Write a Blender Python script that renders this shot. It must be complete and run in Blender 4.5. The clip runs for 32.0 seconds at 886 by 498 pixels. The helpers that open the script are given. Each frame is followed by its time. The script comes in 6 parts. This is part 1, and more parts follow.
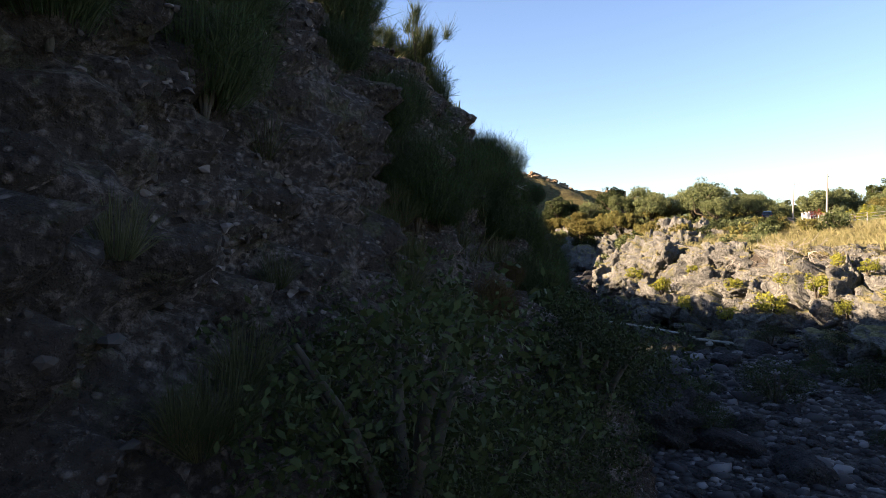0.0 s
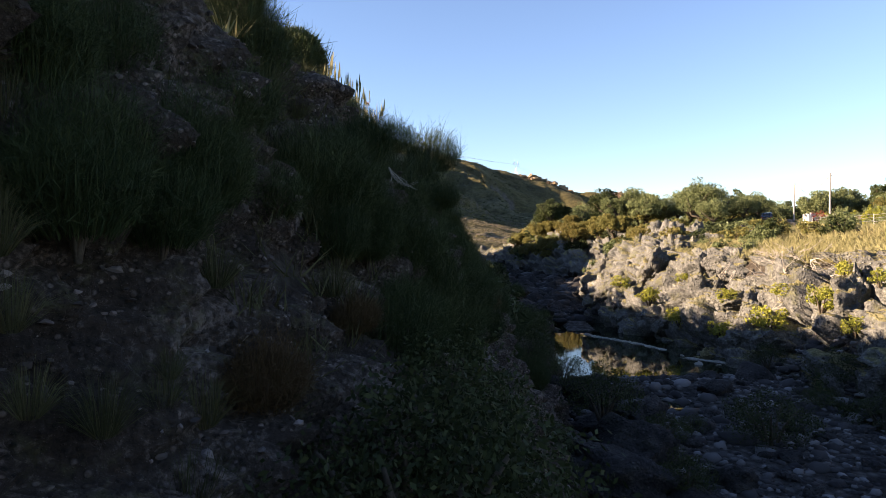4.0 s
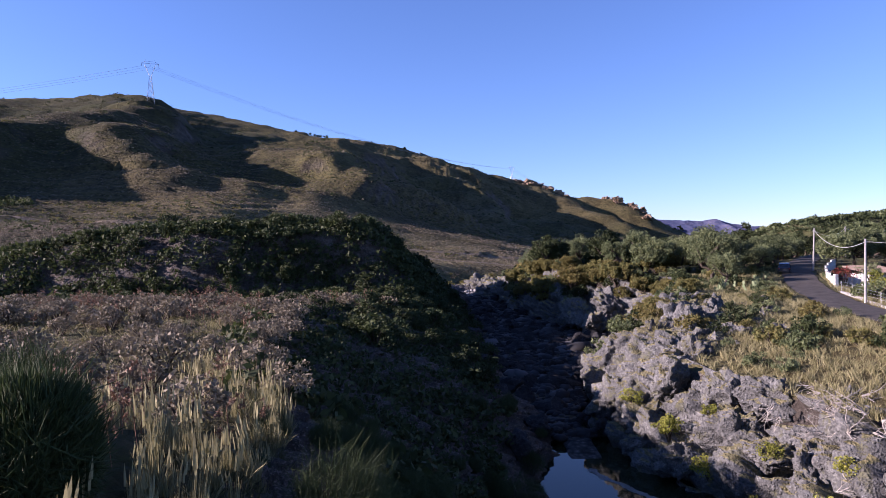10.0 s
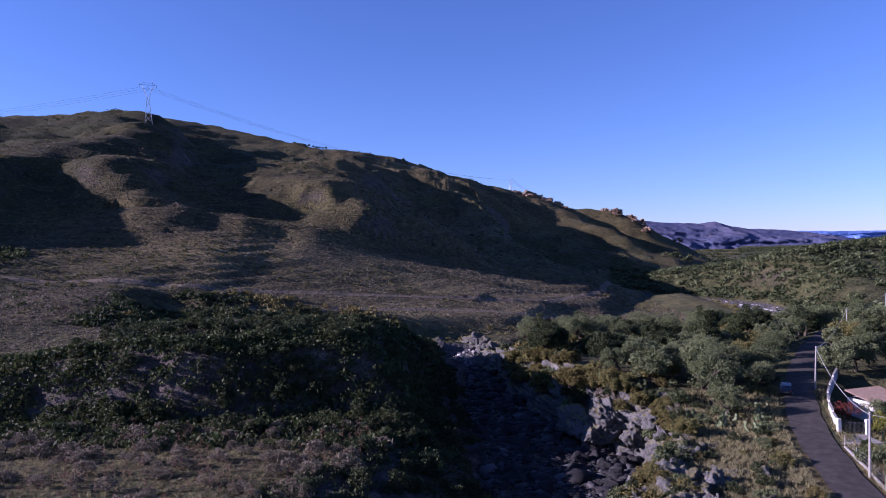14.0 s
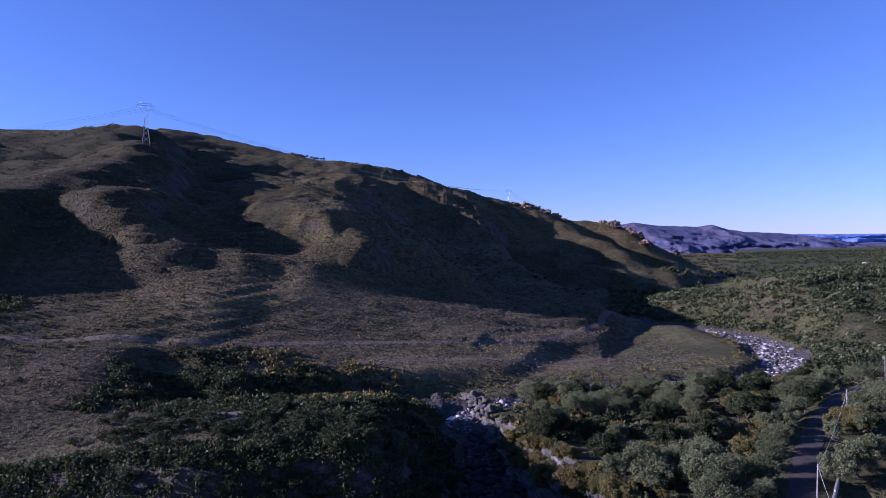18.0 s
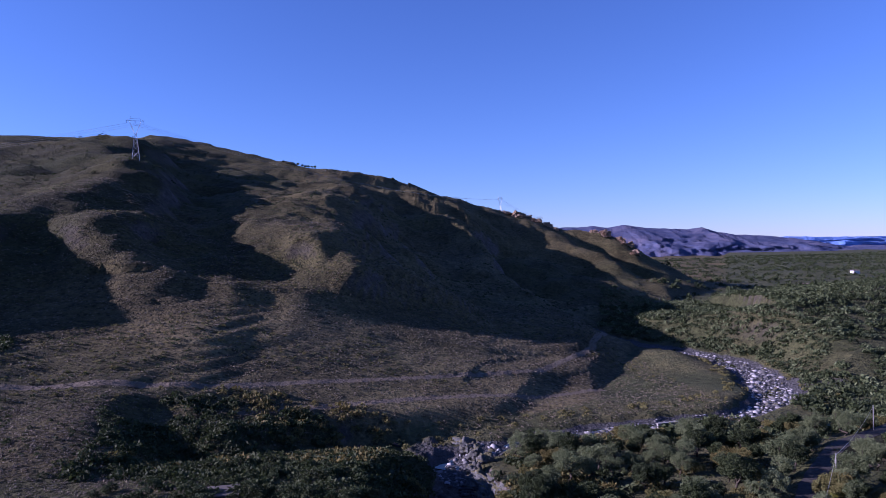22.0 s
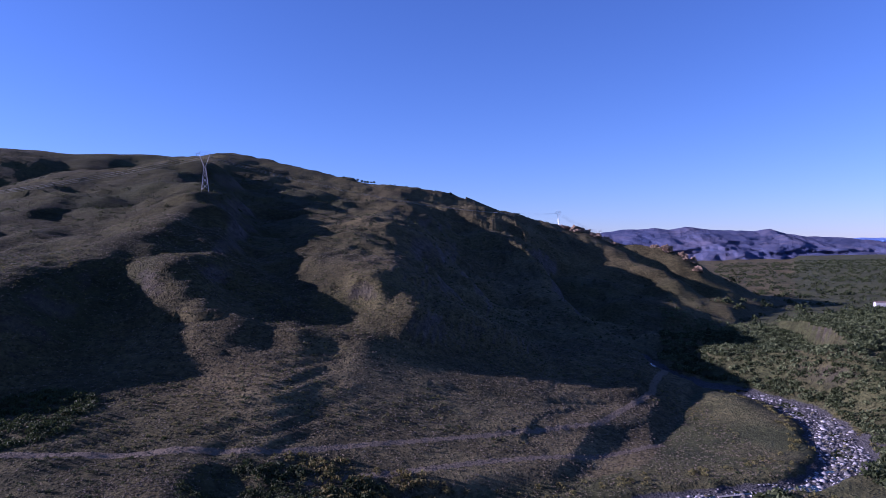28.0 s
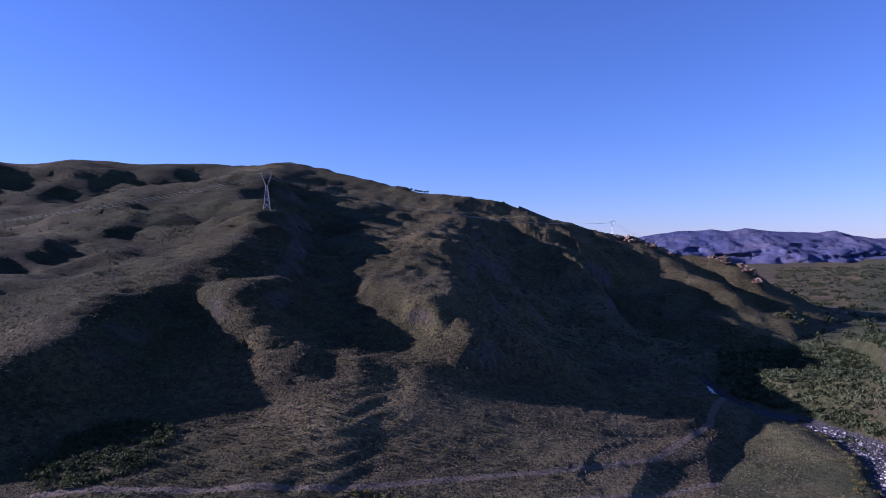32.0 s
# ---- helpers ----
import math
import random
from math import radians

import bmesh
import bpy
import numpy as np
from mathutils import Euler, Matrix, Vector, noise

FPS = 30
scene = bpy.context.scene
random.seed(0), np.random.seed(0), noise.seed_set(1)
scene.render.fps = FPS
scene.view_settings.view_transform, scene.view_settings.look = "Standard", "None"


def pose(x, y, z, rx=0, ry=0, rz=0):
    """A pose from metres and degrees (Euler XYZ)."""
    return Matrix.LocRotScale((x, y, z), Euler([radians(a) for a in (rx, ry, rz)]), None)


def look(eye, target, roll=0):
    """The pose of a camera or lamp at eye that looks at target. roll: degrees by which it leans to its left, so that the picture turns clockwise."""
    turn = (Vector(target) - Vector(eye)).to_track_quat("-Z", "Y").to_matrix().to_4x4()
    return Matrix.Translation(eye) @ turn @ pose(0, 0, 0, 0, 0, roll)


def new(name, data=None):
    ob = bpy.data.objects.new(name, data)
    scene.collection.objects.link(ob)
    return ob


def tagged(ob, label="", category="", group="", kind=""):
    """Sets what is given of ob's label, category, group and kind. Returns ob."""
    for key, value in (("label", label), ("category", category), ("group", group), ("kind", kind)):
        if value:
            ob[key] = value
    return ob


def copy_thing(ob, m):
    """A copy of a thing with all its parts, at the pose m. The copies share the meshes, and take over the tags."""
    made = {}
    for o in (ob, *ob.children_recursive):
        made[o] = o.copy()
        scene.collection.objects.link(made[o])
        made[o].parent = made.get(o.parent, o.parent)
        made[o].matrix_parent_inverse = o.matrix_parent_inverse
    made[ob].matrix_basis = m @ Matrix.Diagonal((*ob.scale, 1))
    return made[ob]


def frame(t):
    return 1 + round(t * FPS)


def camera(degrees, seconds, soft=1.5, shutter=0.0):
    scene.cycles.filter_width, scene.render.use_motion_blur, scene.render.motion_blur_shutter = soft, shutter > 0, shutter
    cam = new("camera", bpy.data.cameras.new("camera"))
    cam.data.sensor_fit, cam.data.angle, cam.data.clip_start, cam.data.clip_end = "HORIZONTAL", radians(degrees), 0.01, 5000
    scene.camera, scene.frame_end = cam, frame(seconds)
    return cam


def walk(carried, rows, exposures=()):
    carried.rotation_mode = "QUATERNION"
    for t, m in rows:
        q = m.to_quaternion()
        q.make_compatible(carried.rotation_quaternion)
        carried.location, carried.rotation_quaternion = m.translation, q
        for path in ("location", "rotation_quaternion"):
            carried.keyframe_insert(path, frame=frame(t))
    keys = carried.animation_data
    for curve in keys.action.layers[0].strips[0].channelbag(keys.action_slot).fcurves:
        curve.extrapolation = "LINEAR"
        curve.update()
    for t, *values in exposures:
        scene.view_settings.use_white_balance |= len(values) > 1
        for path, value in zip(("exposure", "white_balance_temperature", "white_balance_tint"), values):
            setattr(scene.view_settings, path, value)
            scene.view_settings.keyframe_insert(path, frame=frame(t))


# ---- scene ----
cam = camera(66.3, 32.0, soft=0.7)

# seconds, x, y, z, pitch, yaw, roll
ROWS = [
    (0, -4.83, -16.09, 7.54, -0.39, 0.14, -0.37),
    (0.5, -4.48, -15.49, 7.49, -0.37, 0.22, -0.42),
    (1, -4.18, -14.71, 7.51, -0.34, 0.22, -0.52),
    (1.5, -3.93, -13.93, 7.60, -0.30, 0.18, -0.61),
    (2, -3.71, -13.25, 7.66, -0.25, 0.15, -0.68),
    (2.5, -3.39, -12.57, 7.74, -0.25, 0.15, -0.73),
    (3, -2.93, -11.82, 7.79, -0.23, 0.16, -0.74),
    (3.5, -2.36, -11.05, 7.84, -0.20, 0.20, -0.71),
    (4, -1.64, -10.15, 7.89, -0.13, 0.27, -0.70),
    (4.5, -0.99, -9.08, 7.84, -0.06, 0.24, -0.75),
    (6.5, 0.23, -4.28, 8.97, -0.16, 0.28, -1.28),
    (7, 0.36, -3.07, 9.17, -0.12, 0.28, -1.27),
    (7.5, 0.40, -2.00, 9.55, -0.09, 0.28, -1.17),
    (8, 0.41, -1.14, 10.11, -0.06, 0.25, -1.11),
    (8.5, 0.29, -0.63, 10.91, -0.09, 0.20, -1.11),
    (9, 0.15, -0.18, 12.22, -0.10, 0.13, -1.10),
    (9.5, 0.09, 0.29, 14.10, -0.07, 0.05, -1.01),
    (10, 0.10, 0.55, 16.50, -0.08, -0.02, -1.05),
    (11, 0.61, 1.67, 21.30, -0.08, -0.03, -1.17),
    (12, 0.60, 2.17, 26.07, -0.08, -0.07, -1.16),
    (13, 0.76, 2.14, 30.58, -0.08, -0.08, -1.14),
    (14, 0.85, 2.10, 35.26, -0.08, -0.08, -1.12),
    (14.5, 0.96, 1.92, 37.54, -0.08, -0.07, -1.11),
    (16.5, 1.21, 1.87, 46.59, -0.08, -0.14, -1.10),
    (17.5, 0.94, 2.57, 51.37, -0.08, -0.22, -1.07),
    (18.5, 0.72, 2.96, 56.07, -0.09, -0.31, -1.03),
    (19.5, 0.70, 3.15, 60.76, -0.10, -0.42, -0.99),
    (20, 0.61, 3.19, 63.06, -0.11, -1.07, -0.96),
    (20.5, 0.62, 3.19, 65.26, -0.12, -1.08, -0.94),
    (21, 0.63, 3.18, 66.58, -0.12, -1.08, -0.94),
    (22, 0.83, 3.02, 68.43, -0.13, -1.02, -0.93),
    (23, 0.97, 2.73, 72.32, -0.12, -1.03, -0.93),
    (24, 0.94, 2.22, 76.64, -0.12, -1.13, -0.91),
    (24.5, 0.96, 1.63, 78.81, -0.13, -0.50, -0.89),
    (25, 1.08, 0.95, 81.11, -0.15, 0.21, -0.88),
    (25.5, 1.21, 0.26, 83.29, -0.16, 1.06, -0.91),
    (27.5, 1.15, -1.39, 92.09, -0.17, 3.26, -0.96),
    (28, 0.94, -1.95, 94.33, -0.16, 3.83, -1.02),
    (28.5, 0.71, -2.66, 96.48, -0.15, 4.74, -1.08),
    (29, 0.47, -3.28, 98.55, -0.13, 5.68, -1.11),
    (29.5, 0.14, -3.83, 100.70, -0.12, 6.35, -1.12),
    (30, -0.27, -4.48, 103.07, -0.13, 6.49, -1.11),
    (31, -1.04, -6.28, 107.90, -0.16, 6.57, -1.06),
    (31.5, -1.34, -7.73, 110.08, -0.20, 7.25, -0.97),
    (32, -1.53, -9.42, 112.23, -0.24, 8.11, -0.85),
]
walk(cam,
     [(t, pose(x, y, z, 90 + pitch, 0, yaw) @ pose(0, 0, 0, 0, 0, roll)) for t, x, y, z, pitch, yaw, roll in ROWS],
     exposures=[(0, 2.84, 9000, 23), (6.5, 2.71, 8500, 25), (8, 2.64, 7700, 30), (9, 2.35, 6900, 36), (10, 2.03, 6100, 42), (12, 1.67, 5600, 50), (20, 1.38, 5200, 54), (32, 1.33, 5200, 54)])

# ---- light ----
SUN_EL, SUN_AZ = radians(18.6), radians(-93)      # azimuth from +y towards +x
world = bpy.data.worlds.new("world")
scene.world = world
world.use_nodes = True
wn = world.node_tree
sky = wn.nodes.new("ShaderNodeTexSky")
sky.sky_type = "NISHITA"
sky.sun_disc = False
sky.sun_elevation, sky.sun_rotation = SUN_EL, SUN_AZ
sky.altitude, sky.air_density, sky.dust_density, sky.ozone_density = 500, 1.0, 0.05, 6.0
wn.links.new(sky.outputs[0], wn.nodes["Background"].inputs[0])
wn.nodes["Background"].inputs[1].default_value = 0.051
sun = new("sun", bpy.data.lights.new("sun", "SUN"))
sun.data.energy, sun.data.angle, sun.data.color = 4.0, radians(0.55), (1.0, 0.91, 0.77)
sun_way = Vector((math.sin(SUN_AZ) * math.cos(SUN_EL), math.cos(SUN_AZ) * math.cos(SUN_EL), math.sin(SUN_EL)))
sun.matrix_world = look(sun_way * 300, (0, 0, 0))


# ---- materials ----
class Mat:
    """A small builder for node materials."""

    def __init__(self, name, rough=0.9, spec=0.3):
        self.m = bpy.data.materials.new(name)
        self.m.use_nodes = True
        self.t = self.m.node_tree
        self.b = self.t.nodes["Principled BSDF"]
        self.b.inputs["Roughness"].default_value = rough
        self.b.inputs["Specular IOR Level"].default_value = spec
        self.pos = self.n("ShaderNodeNewGeometry").outputs["Position"]

    def n(self, kind, **kw):
        node = self.t.nodes.new(kind)
        for k, v in kw.items():
            if k == "op":
                node.operation = v
            elif k == "feature":
                node.feature = v
        return node

    def put(self, sock, v):
        if hasattr(v, "links"):
            self.t.links.new(v, sock)
        else:
            sock.default_value = v

    def noise(self, scale, detail=6, rough=0.6, vec=None):
        n = self.n("ShaderNodeTexNoise")
        n.inputs["Scale"].default_value, n.inputs["Detail"].default_value, n.inputs["Roughness"].default_value = scale, detail, rough
        self.put(n.inputs["Vector"], vec or self.pos)
        return n.outputs["Fac"]

    def voronoi(self, scale, feature="F1", out="Distance", vec=None):
        n = self.n("ShaderNodeTexVoronoi", feature=feature)
        n.inputs["Scale"].default_value = scale
        self.put(n.inputs["Vector"], vec or self.pos)
        return n.outputs[out]

    def stretch(self, sx, sy, sz):
        n = self.n("ShaderNodeMapping")
        n.inputs["Scale"].default_value = (sx, sy, sz)
        self.put(n.inputs["Vector"], self.pos)
        return n.outputs[0]

    def math(self, op, a, b=0.0):
        n = self.n("ShaderNodeMath", op=op)
        self.put(n.inputs[0], a)
        self.put(n.inputs[1], b)
        return n.outputs[0]

    def ramp(self, fac, *stops):
        n = self.n("ShaderNodeValToRGB")
        e = n.color_ramp.elements
        while len(e) < len(stops):
            e.new(0.5)
        for el, (p, c) in zip(e, stops):
            el.position = p
            el.color = (*c, 1) if len(c) == 3 else c
        self.put(n.inputs[0], fac)
        return n.outputs[0]

    def step(self, fac, a, b):
        n = self.n("ShaderNodeMapRange")
        n.inputs[1].default_value, n.inputs[2].default_value = a, b
        self.put(n.inputs[0], fac)
        return n.outputs[0]

    def mix(self, fac, a, b, blend="MIX"):
        n = self.n("ShaderNodeMix")
        n.data_type, n.blend_type = "RGBA", blend
        self.put(n.inputs[0], fac)
        for s, v in ((6, a), (7, b)):
            self.put(n.inputs[s], (*v, 1) if isinstance(v, tuple) and len(v) == 3 else v)
        return n.outputs[2]

    def attr(self, name):
        n = self.n("ShaderNodeAttribute")
        n.attribute_name = name
        return n.outputs["Fac"]

    def random(self):
        return self.n("ShaderNodeObjectInfo").outputs["Random"]

    def island(self):
        return self.n("ShaderNodeNewGeometry").outputs["Random Per Island"]

    def steep(self):
        n = self.n("ShaderNodeSeparateXYZ")
        self.put(n.inputs[0], self.n("ShaderNodeNewGeometry").outputs["Normal"])
        return n.outputs[2]

    def color(self, c):
        self.put(self.b.inputs["Base Color"], (*c, 1) if isinstance(c, tuple) else c)
        return self

    def bump(self, height, strength=0.5, dist=0.1):
        n = self.n("ShaderNodeBump")
        n.inputs["Strength"].default_value, n.inputs["Distance"].default_value = strength, dist
        self.put(n.inputs["Height"], height)
        self.put(self.b.inputs["Normal"], n.outputs[0])
        return self


def rock_material(name, dark, mid, light, lichen=0.3, scale=1.0, grass=0.0):
    m = Mat(name, 0.92, 0.25)
    big, fine = m.noise(0.35 * scale, 5), m.noise(4.5 * scale, 8, 0.7)
    warp = m.mix(0.12, m.pos, m.n("ShaderNodeTexNoise").outputs["Color"])
    peb, cell = m.voronoi(6.0 * scale), m.voronoi(6.0 * scale, out="Color")
    grit = m.voronoi(19.0 * scale)
    c = m.ramp(m.math("ADD", m.math("MULTIPLY", big, 0.4), m.math("MULTIPLY", fine, 0.6)), (0.34, dark), (0.52, mid), (0.68, light))
    stone = m.ramp(m.math("MULTIPLY", cell, 1.0), (0.15, dark), (0.55, mid), (0.85, light))
    c = m.mix(m.math("MULTIPLY", m.step(peb, 0.42, 0.25), m.step(m.noise(1.1 * scale, 4), 0.42, 0.6)), c, stone)
    c = m.mix(m.math("MULTIPLY", m.step(grit, 0.25, 0.1), 0.5), c, m.ramp(fine, (0.4, mid), (0.62, light)))
    c = m.mix(m.math("MULTIPLY", m.step(m.noise(0.9 * scale, 8, 0.7), 0.54, 0.64), lichen), c, (0.1, 0.1, 0.045))
    if grass:
        up = m.step(m.math("ADD", m.steep(), m.math("MULTIPLY", m.noise(0.6, 6, 0.7), 0.6)), 1.02, 1.16)
        c = m.mix(m.math("MULTIPLY", up, grass), c, m.ramp(fine, (0.38, (0.06, 0.06, 0.02)), (0.62, (0.22, 0.19, 0.09))))
    m.color(c)
    h = m.math("ADD", m.math("MULTIPLY", fine, 1.0), m.math("ADD", m.math("MULTIPLY", m.step(peb, 0.5, 0.1), 0.55), m.math("MULTIPLY", m.step(grit, 0.4, 0.05), 0.2)))
    m.bump(h, 1.0, 0.16 / scale)
    return m.m


def leaf_material(name, a, b, c, rough=0.75, trans=0.25):
    m = Mat(name, rough, 0.25)
    col = m.ramp(m.island(), (0.0, a), (0.55, b), (1.0, c))
    col = m.mix(0.35, col, m.ramp(m.random(), (0.0, a), (1.0, c)))
    m.color(col)
    tr = m.n("ShaderNodeBsdfTranslucent")
    m.put(tr.inputs[0], col)
    mx = m.n("ShaderNodeMixShader")
    mx.inputs[0].default_value = trans
    m.put(mx.inputs[1], m.b.outputs[0])
    m.put(mx.inputs[2], tr.outputs[0])
    m.put(m.t.nodes["Material Output"].inputs[0], mx.outputs[0])
    return m.m


def plain_material(name, a, b, rough=0.8, spec=0.3, scale=3.0, metal=0.0, bump=0.2):
    m = Mat(name, rough, spec)
    f = m.noise(scale, 8, 0.65)
    g = m.noise(scale * 7, 4)
    m.color(m.ramp(m.math("ADD", m.math("MULTIPLY", f, 0.7), m.math("MULTIPLY", g, 0.3)), (0.35, a), (0.65, b)))
    m.b.inputs["Metallic"].default_value = metal
    if bump:
        m.bump(g, bump, 0.02)
    return m.m


def ground_material():
    """Dry grass, scrub, bare rock and gravel, by the plan's own masks."""
    m = Mat("ground_cover", 0.95, 0.15)
    big, mid, fine = m.noise(0.02, 6, 0.6), m.noise(0.25, 7, 0.65), m.noise(3.0, 6, 0.7)
    mix = m.math("ADD", m.math("MULTIPLY", big, 0.35), m.math("ADD", m.math("MULTIPLY", mid, 0.4), m.math("MULTIPLY", fine, 0.25)))
    grass = m.ramp(mix, (0.36, (0.03, 0.026, 0.011)), (0.48, (0.085, 0.07, 0.031)), (0.58, (0.17, 0.142, 0.066)), (0.68, (0.062, 0.06, 0.023)))
    tuft = m.step(m.voronoi(0.55), 0.42, 0.12)
    grass = m.mix(m.math("MULTIPLY", tuft, m.math("MULTIPLY", m.step(m.noise(0.03, 4), 0.4, 0.6), 0.75)), grass, (0.022, 0.025, 0.013))
    dots = m.math("MULTIPLY", m.step(m.voronoi(0.42), 0.36, 0.16), m.step(m.noise(0.06, 4), 0.24, 0.46))
    grass = m.mix(m.math("MULTIPLY", dots, 0.8), grass, (0.018, 0.02, 0.011))
    pale = m.math("MULTIPLY", m.step(m.voronoi(0.8), 0.3, 0.1), m.step(fine, 0.42, 0.6))
    grass = m.mix(m.math("MULTIPLY", pale, 0.55), grass, (0.24, 0.205, 0.115))
    green = m.ramp(mix, (0.4, (0.022, 0.027, 0.01)), (0.6, (0.08, 0.085, 0.034)))
    c = m.mix(m.attr("green"), grass, green)
    spot = m.step(m.math("ADD", m.voronoi(0.3), m.math("MULTIPLY", m.noise(0.05, 4), 0.6)), 0.62, 0.4)
    c = m.mix(m.math("MULTIPLY", m.attr("hill"), 0.34), c, m.mix(1.0, c, (0.3, 0.34, 0.17), "MULTIPLY"))
    c = m.mix(m.math("MULTIPLY", spot, 0.7), c, m.mix(1.0, c, (0.3, 0.33, 0.2), "MULTIPLY"))
    # exposed earth and stone on steep ground
    rock = m.ramp(m.math("ADD", m.math("MULTIPLY", mid, 0.5), m.math("MULTIPLY", fine, 0.5)), (0.36, (0.025, 0.02, 0.016)), (0.5, (0.07, 0.06, 0.05)), (0.64, (0.16, 0.145, 0.13)))
    steep = m.step(m.math("ADD", m.steep(), m.math("MULTIPLY", mid, 0.3)), 0.93, 0.8)
    c = m.mix(m.math("MULTIPLY", steep, m.attr("rocky")), c, rock)
    peb = m.voronoi(2.2)
    gravel = m.ramp(m.math("ADD", m.math("MULTIPLY", peb, 0.6), m.math("MULTIPLY", fine, 0.5)), (0.2, (0.17, 0.165, 0.16)), (0.5, (0.07, 0.069, 0.068)), (0.8, (0.02, 0.02, 0.02)))
    c = m.mix(m.step(m.math("ADD", m.attr("gravel"), m.math("MULTIPLY", m.math("SUBTRACT", mid, 0.5), 0.6)), 0.42, 0.58), c, gravel)
    track = m.step(m.math("ADD", m.attr("track"), m.math("MULTIPLY", m.math("SUBTRACT", mid, 0.5), 0.5)), 0.4, 0.7)
    c = m.mix(track, c, m.ramp(fine, (0.35, (0.1, 0.082, 0.054)), (0.65, (0.18, 0.15, 0.106))))
    m.color(c)
    m.bump(m.math("ADD", m.math("ADD", m.math("MULTIPLY", mid, 1.2), m.math("MULTIPLY", tuft, 0.7)), m.math("MULTIPLY", fine, 0.6)), 1.0, 1.0)
    return m.m


def water_material():
    m = Mat("still_river_water", 0.03, 0.5)
    m.color((0.012, 0.018, 0.008))
    m.b.inputs["IOR"].default_value = 1.33
    m.bump(m.noise(1.2, 3), 0.03, 0.05)
    return m.m


GROUND = ground_material()
# brown conglomerate; its tones are lowered to deepen the wall's shade
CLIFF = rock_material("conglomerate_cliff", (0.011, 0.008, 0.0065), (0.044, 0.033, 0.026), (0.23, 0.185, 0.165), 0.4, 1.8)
LAVA = rock_material("grey_weathered_rock", (0.026, 0.027, 0.027), (0.098, 0.1, 0.096), (0.225, 0.225, 0.212), 0.6, 0.9, 0.85)
# dark rock, lowered further so the gorge's shade is in the colour
DARKROCK = rock_material("dark_river_rock", (0.009, 0.009, 0.01), (0.026, 0.026, 0.027), (0.075, 0.074, 0.075), 0.1)
STRAND = rock_material("pale_crusted_ledge", (0.12, 0.115, 0.11), (0.22, 0.215, 0.2), (0.34, 0.33, 0.31), 0.1, 1.5)
PALEROCK = rock_material("pale_crag_rock", (0.12, 0.08, 0.05), (0.24, 0.17, 0.11), (0.38, 0.3, 0.21), 0.2, 0.1)
# tones of the lower bed are reduced to deepen its shade
PEBBLE = Mat("river_pebbles", 0.85).color((0.2, 0.2, 0.2))
PEBBLE.color(PEBBLE.ramp(PEBBLE.island(), (0.0, (0.016, 0.016, 0.018)), (0.6, (0.04, 0.04, 0.042)), (1.0, (0.17, 0.168, 0.172))))
PEBBLE = PEBBLE.m
PALEPEBBLE = Mat("pale_river_gravel", 0.85)
PALEPEBBLE.color(PALEPEBBLE.ramp(PALEPEBBLE.island(), (0.0, (0.05, 0.05, 0.05)), (0.5, (0.14, 0.138, 0.136)), (1.0, (0.36, 0.355, 0.35))))
PALEPEBBLE = PALEPEBBLE.m
# pebbles for the gorge floor, with its shade put into near-black tones
SHADEPEBBLE = Mat("dark_gorge_stones", 0.85)
SHADEPEBBLE.color(SHADEPEBBLE.ramp(SHADEPEBBLE.island(), (0.0, (0.008, 0.008, 0.009)), (0.7, (0.022, 0.022, 0.023)), (1.0, (0.07, 0.07, 0.07))))
SHADEPEBBLE = SHADEPEBBLE.m
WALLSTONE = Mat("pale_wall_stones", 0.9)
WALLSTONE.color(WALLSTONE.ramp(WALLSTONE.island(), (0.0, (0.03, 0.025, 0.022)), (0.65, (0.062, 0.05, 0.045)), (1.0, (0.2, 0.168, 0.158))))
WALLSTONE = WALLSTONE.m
# rock for the gorge floor, likewise darkened to stand for shade
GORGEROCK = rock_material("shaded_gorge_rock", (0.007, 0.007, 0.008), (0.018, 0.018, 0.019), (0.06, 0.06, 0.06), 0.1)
WATER = water_material()
BROOM = leaf_material("broom_stems", (0.011, 0.0248, 0.0066), (0.0248, 0.0468, 0.0138), (0.055, 0.0715, 0.0248), trans=0.15)
RUSTBROOM = leaf_material("browning_broom", (0.045, 0.0225, 0.01), (0.08, 0.045, 0.0175), (0.1, 0.07, 0.03), trans=0.15)
OLIVE = leaf_material("olive_leaves", (0.042, 0.058, 0.022), (0.09, 0.114, 0.046), (0.175, 0.2, 0.095))
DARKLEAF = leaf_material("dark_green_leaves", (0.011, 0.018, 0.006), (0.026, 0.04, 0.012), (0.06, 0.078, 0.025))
YELLOWLEAF = leaf_material("yellow_green_leaves", (0.09, 0.1, 0.015), (0.17, 0.19, 0.03), (0.28, 0.27, 0.05))
OCHRELEAF = leaf_material("autumn_ochre_leaves", (0.085, 0.07, 0.02), (0.15, 0.12, 0.035), (0.11, 0.125, 0.04))
REDLEAF = leaf_material("red_blossom_leaves", (0.12, 0.016, 0.015), (0.19, 0.028, 0.026), (0.08, 0.065, 0.022))
DRYGRASS = leaf_material("dry_straw_grass", (0.11, 0.105, 0.042), (0.2, 0.182, 0.085), (0.32, 0.295, 0.16), trans=0.3)
GREENGRASS = leaf_material("green_tussock_grass", (0.024, 0.03, 0.0108), (0.06, 0.066, 0.027), (0.12, 0.114, 0.054), trans=0.25)
THISTLE = leaf_material("dead_thistle_stalks", (0.085, 0.038, 0.022), (0.15, 0.078, 0.045), (0.22, 0.15, 0.095), trans=0.1)
GREYSHRUB = leaf_material("grey_dry_shrub_twigs", (0.09, 0.075, 0.058), (0.13, 0.115, 0.072), (0.22, 0.19, 0.125), trans=0.15)
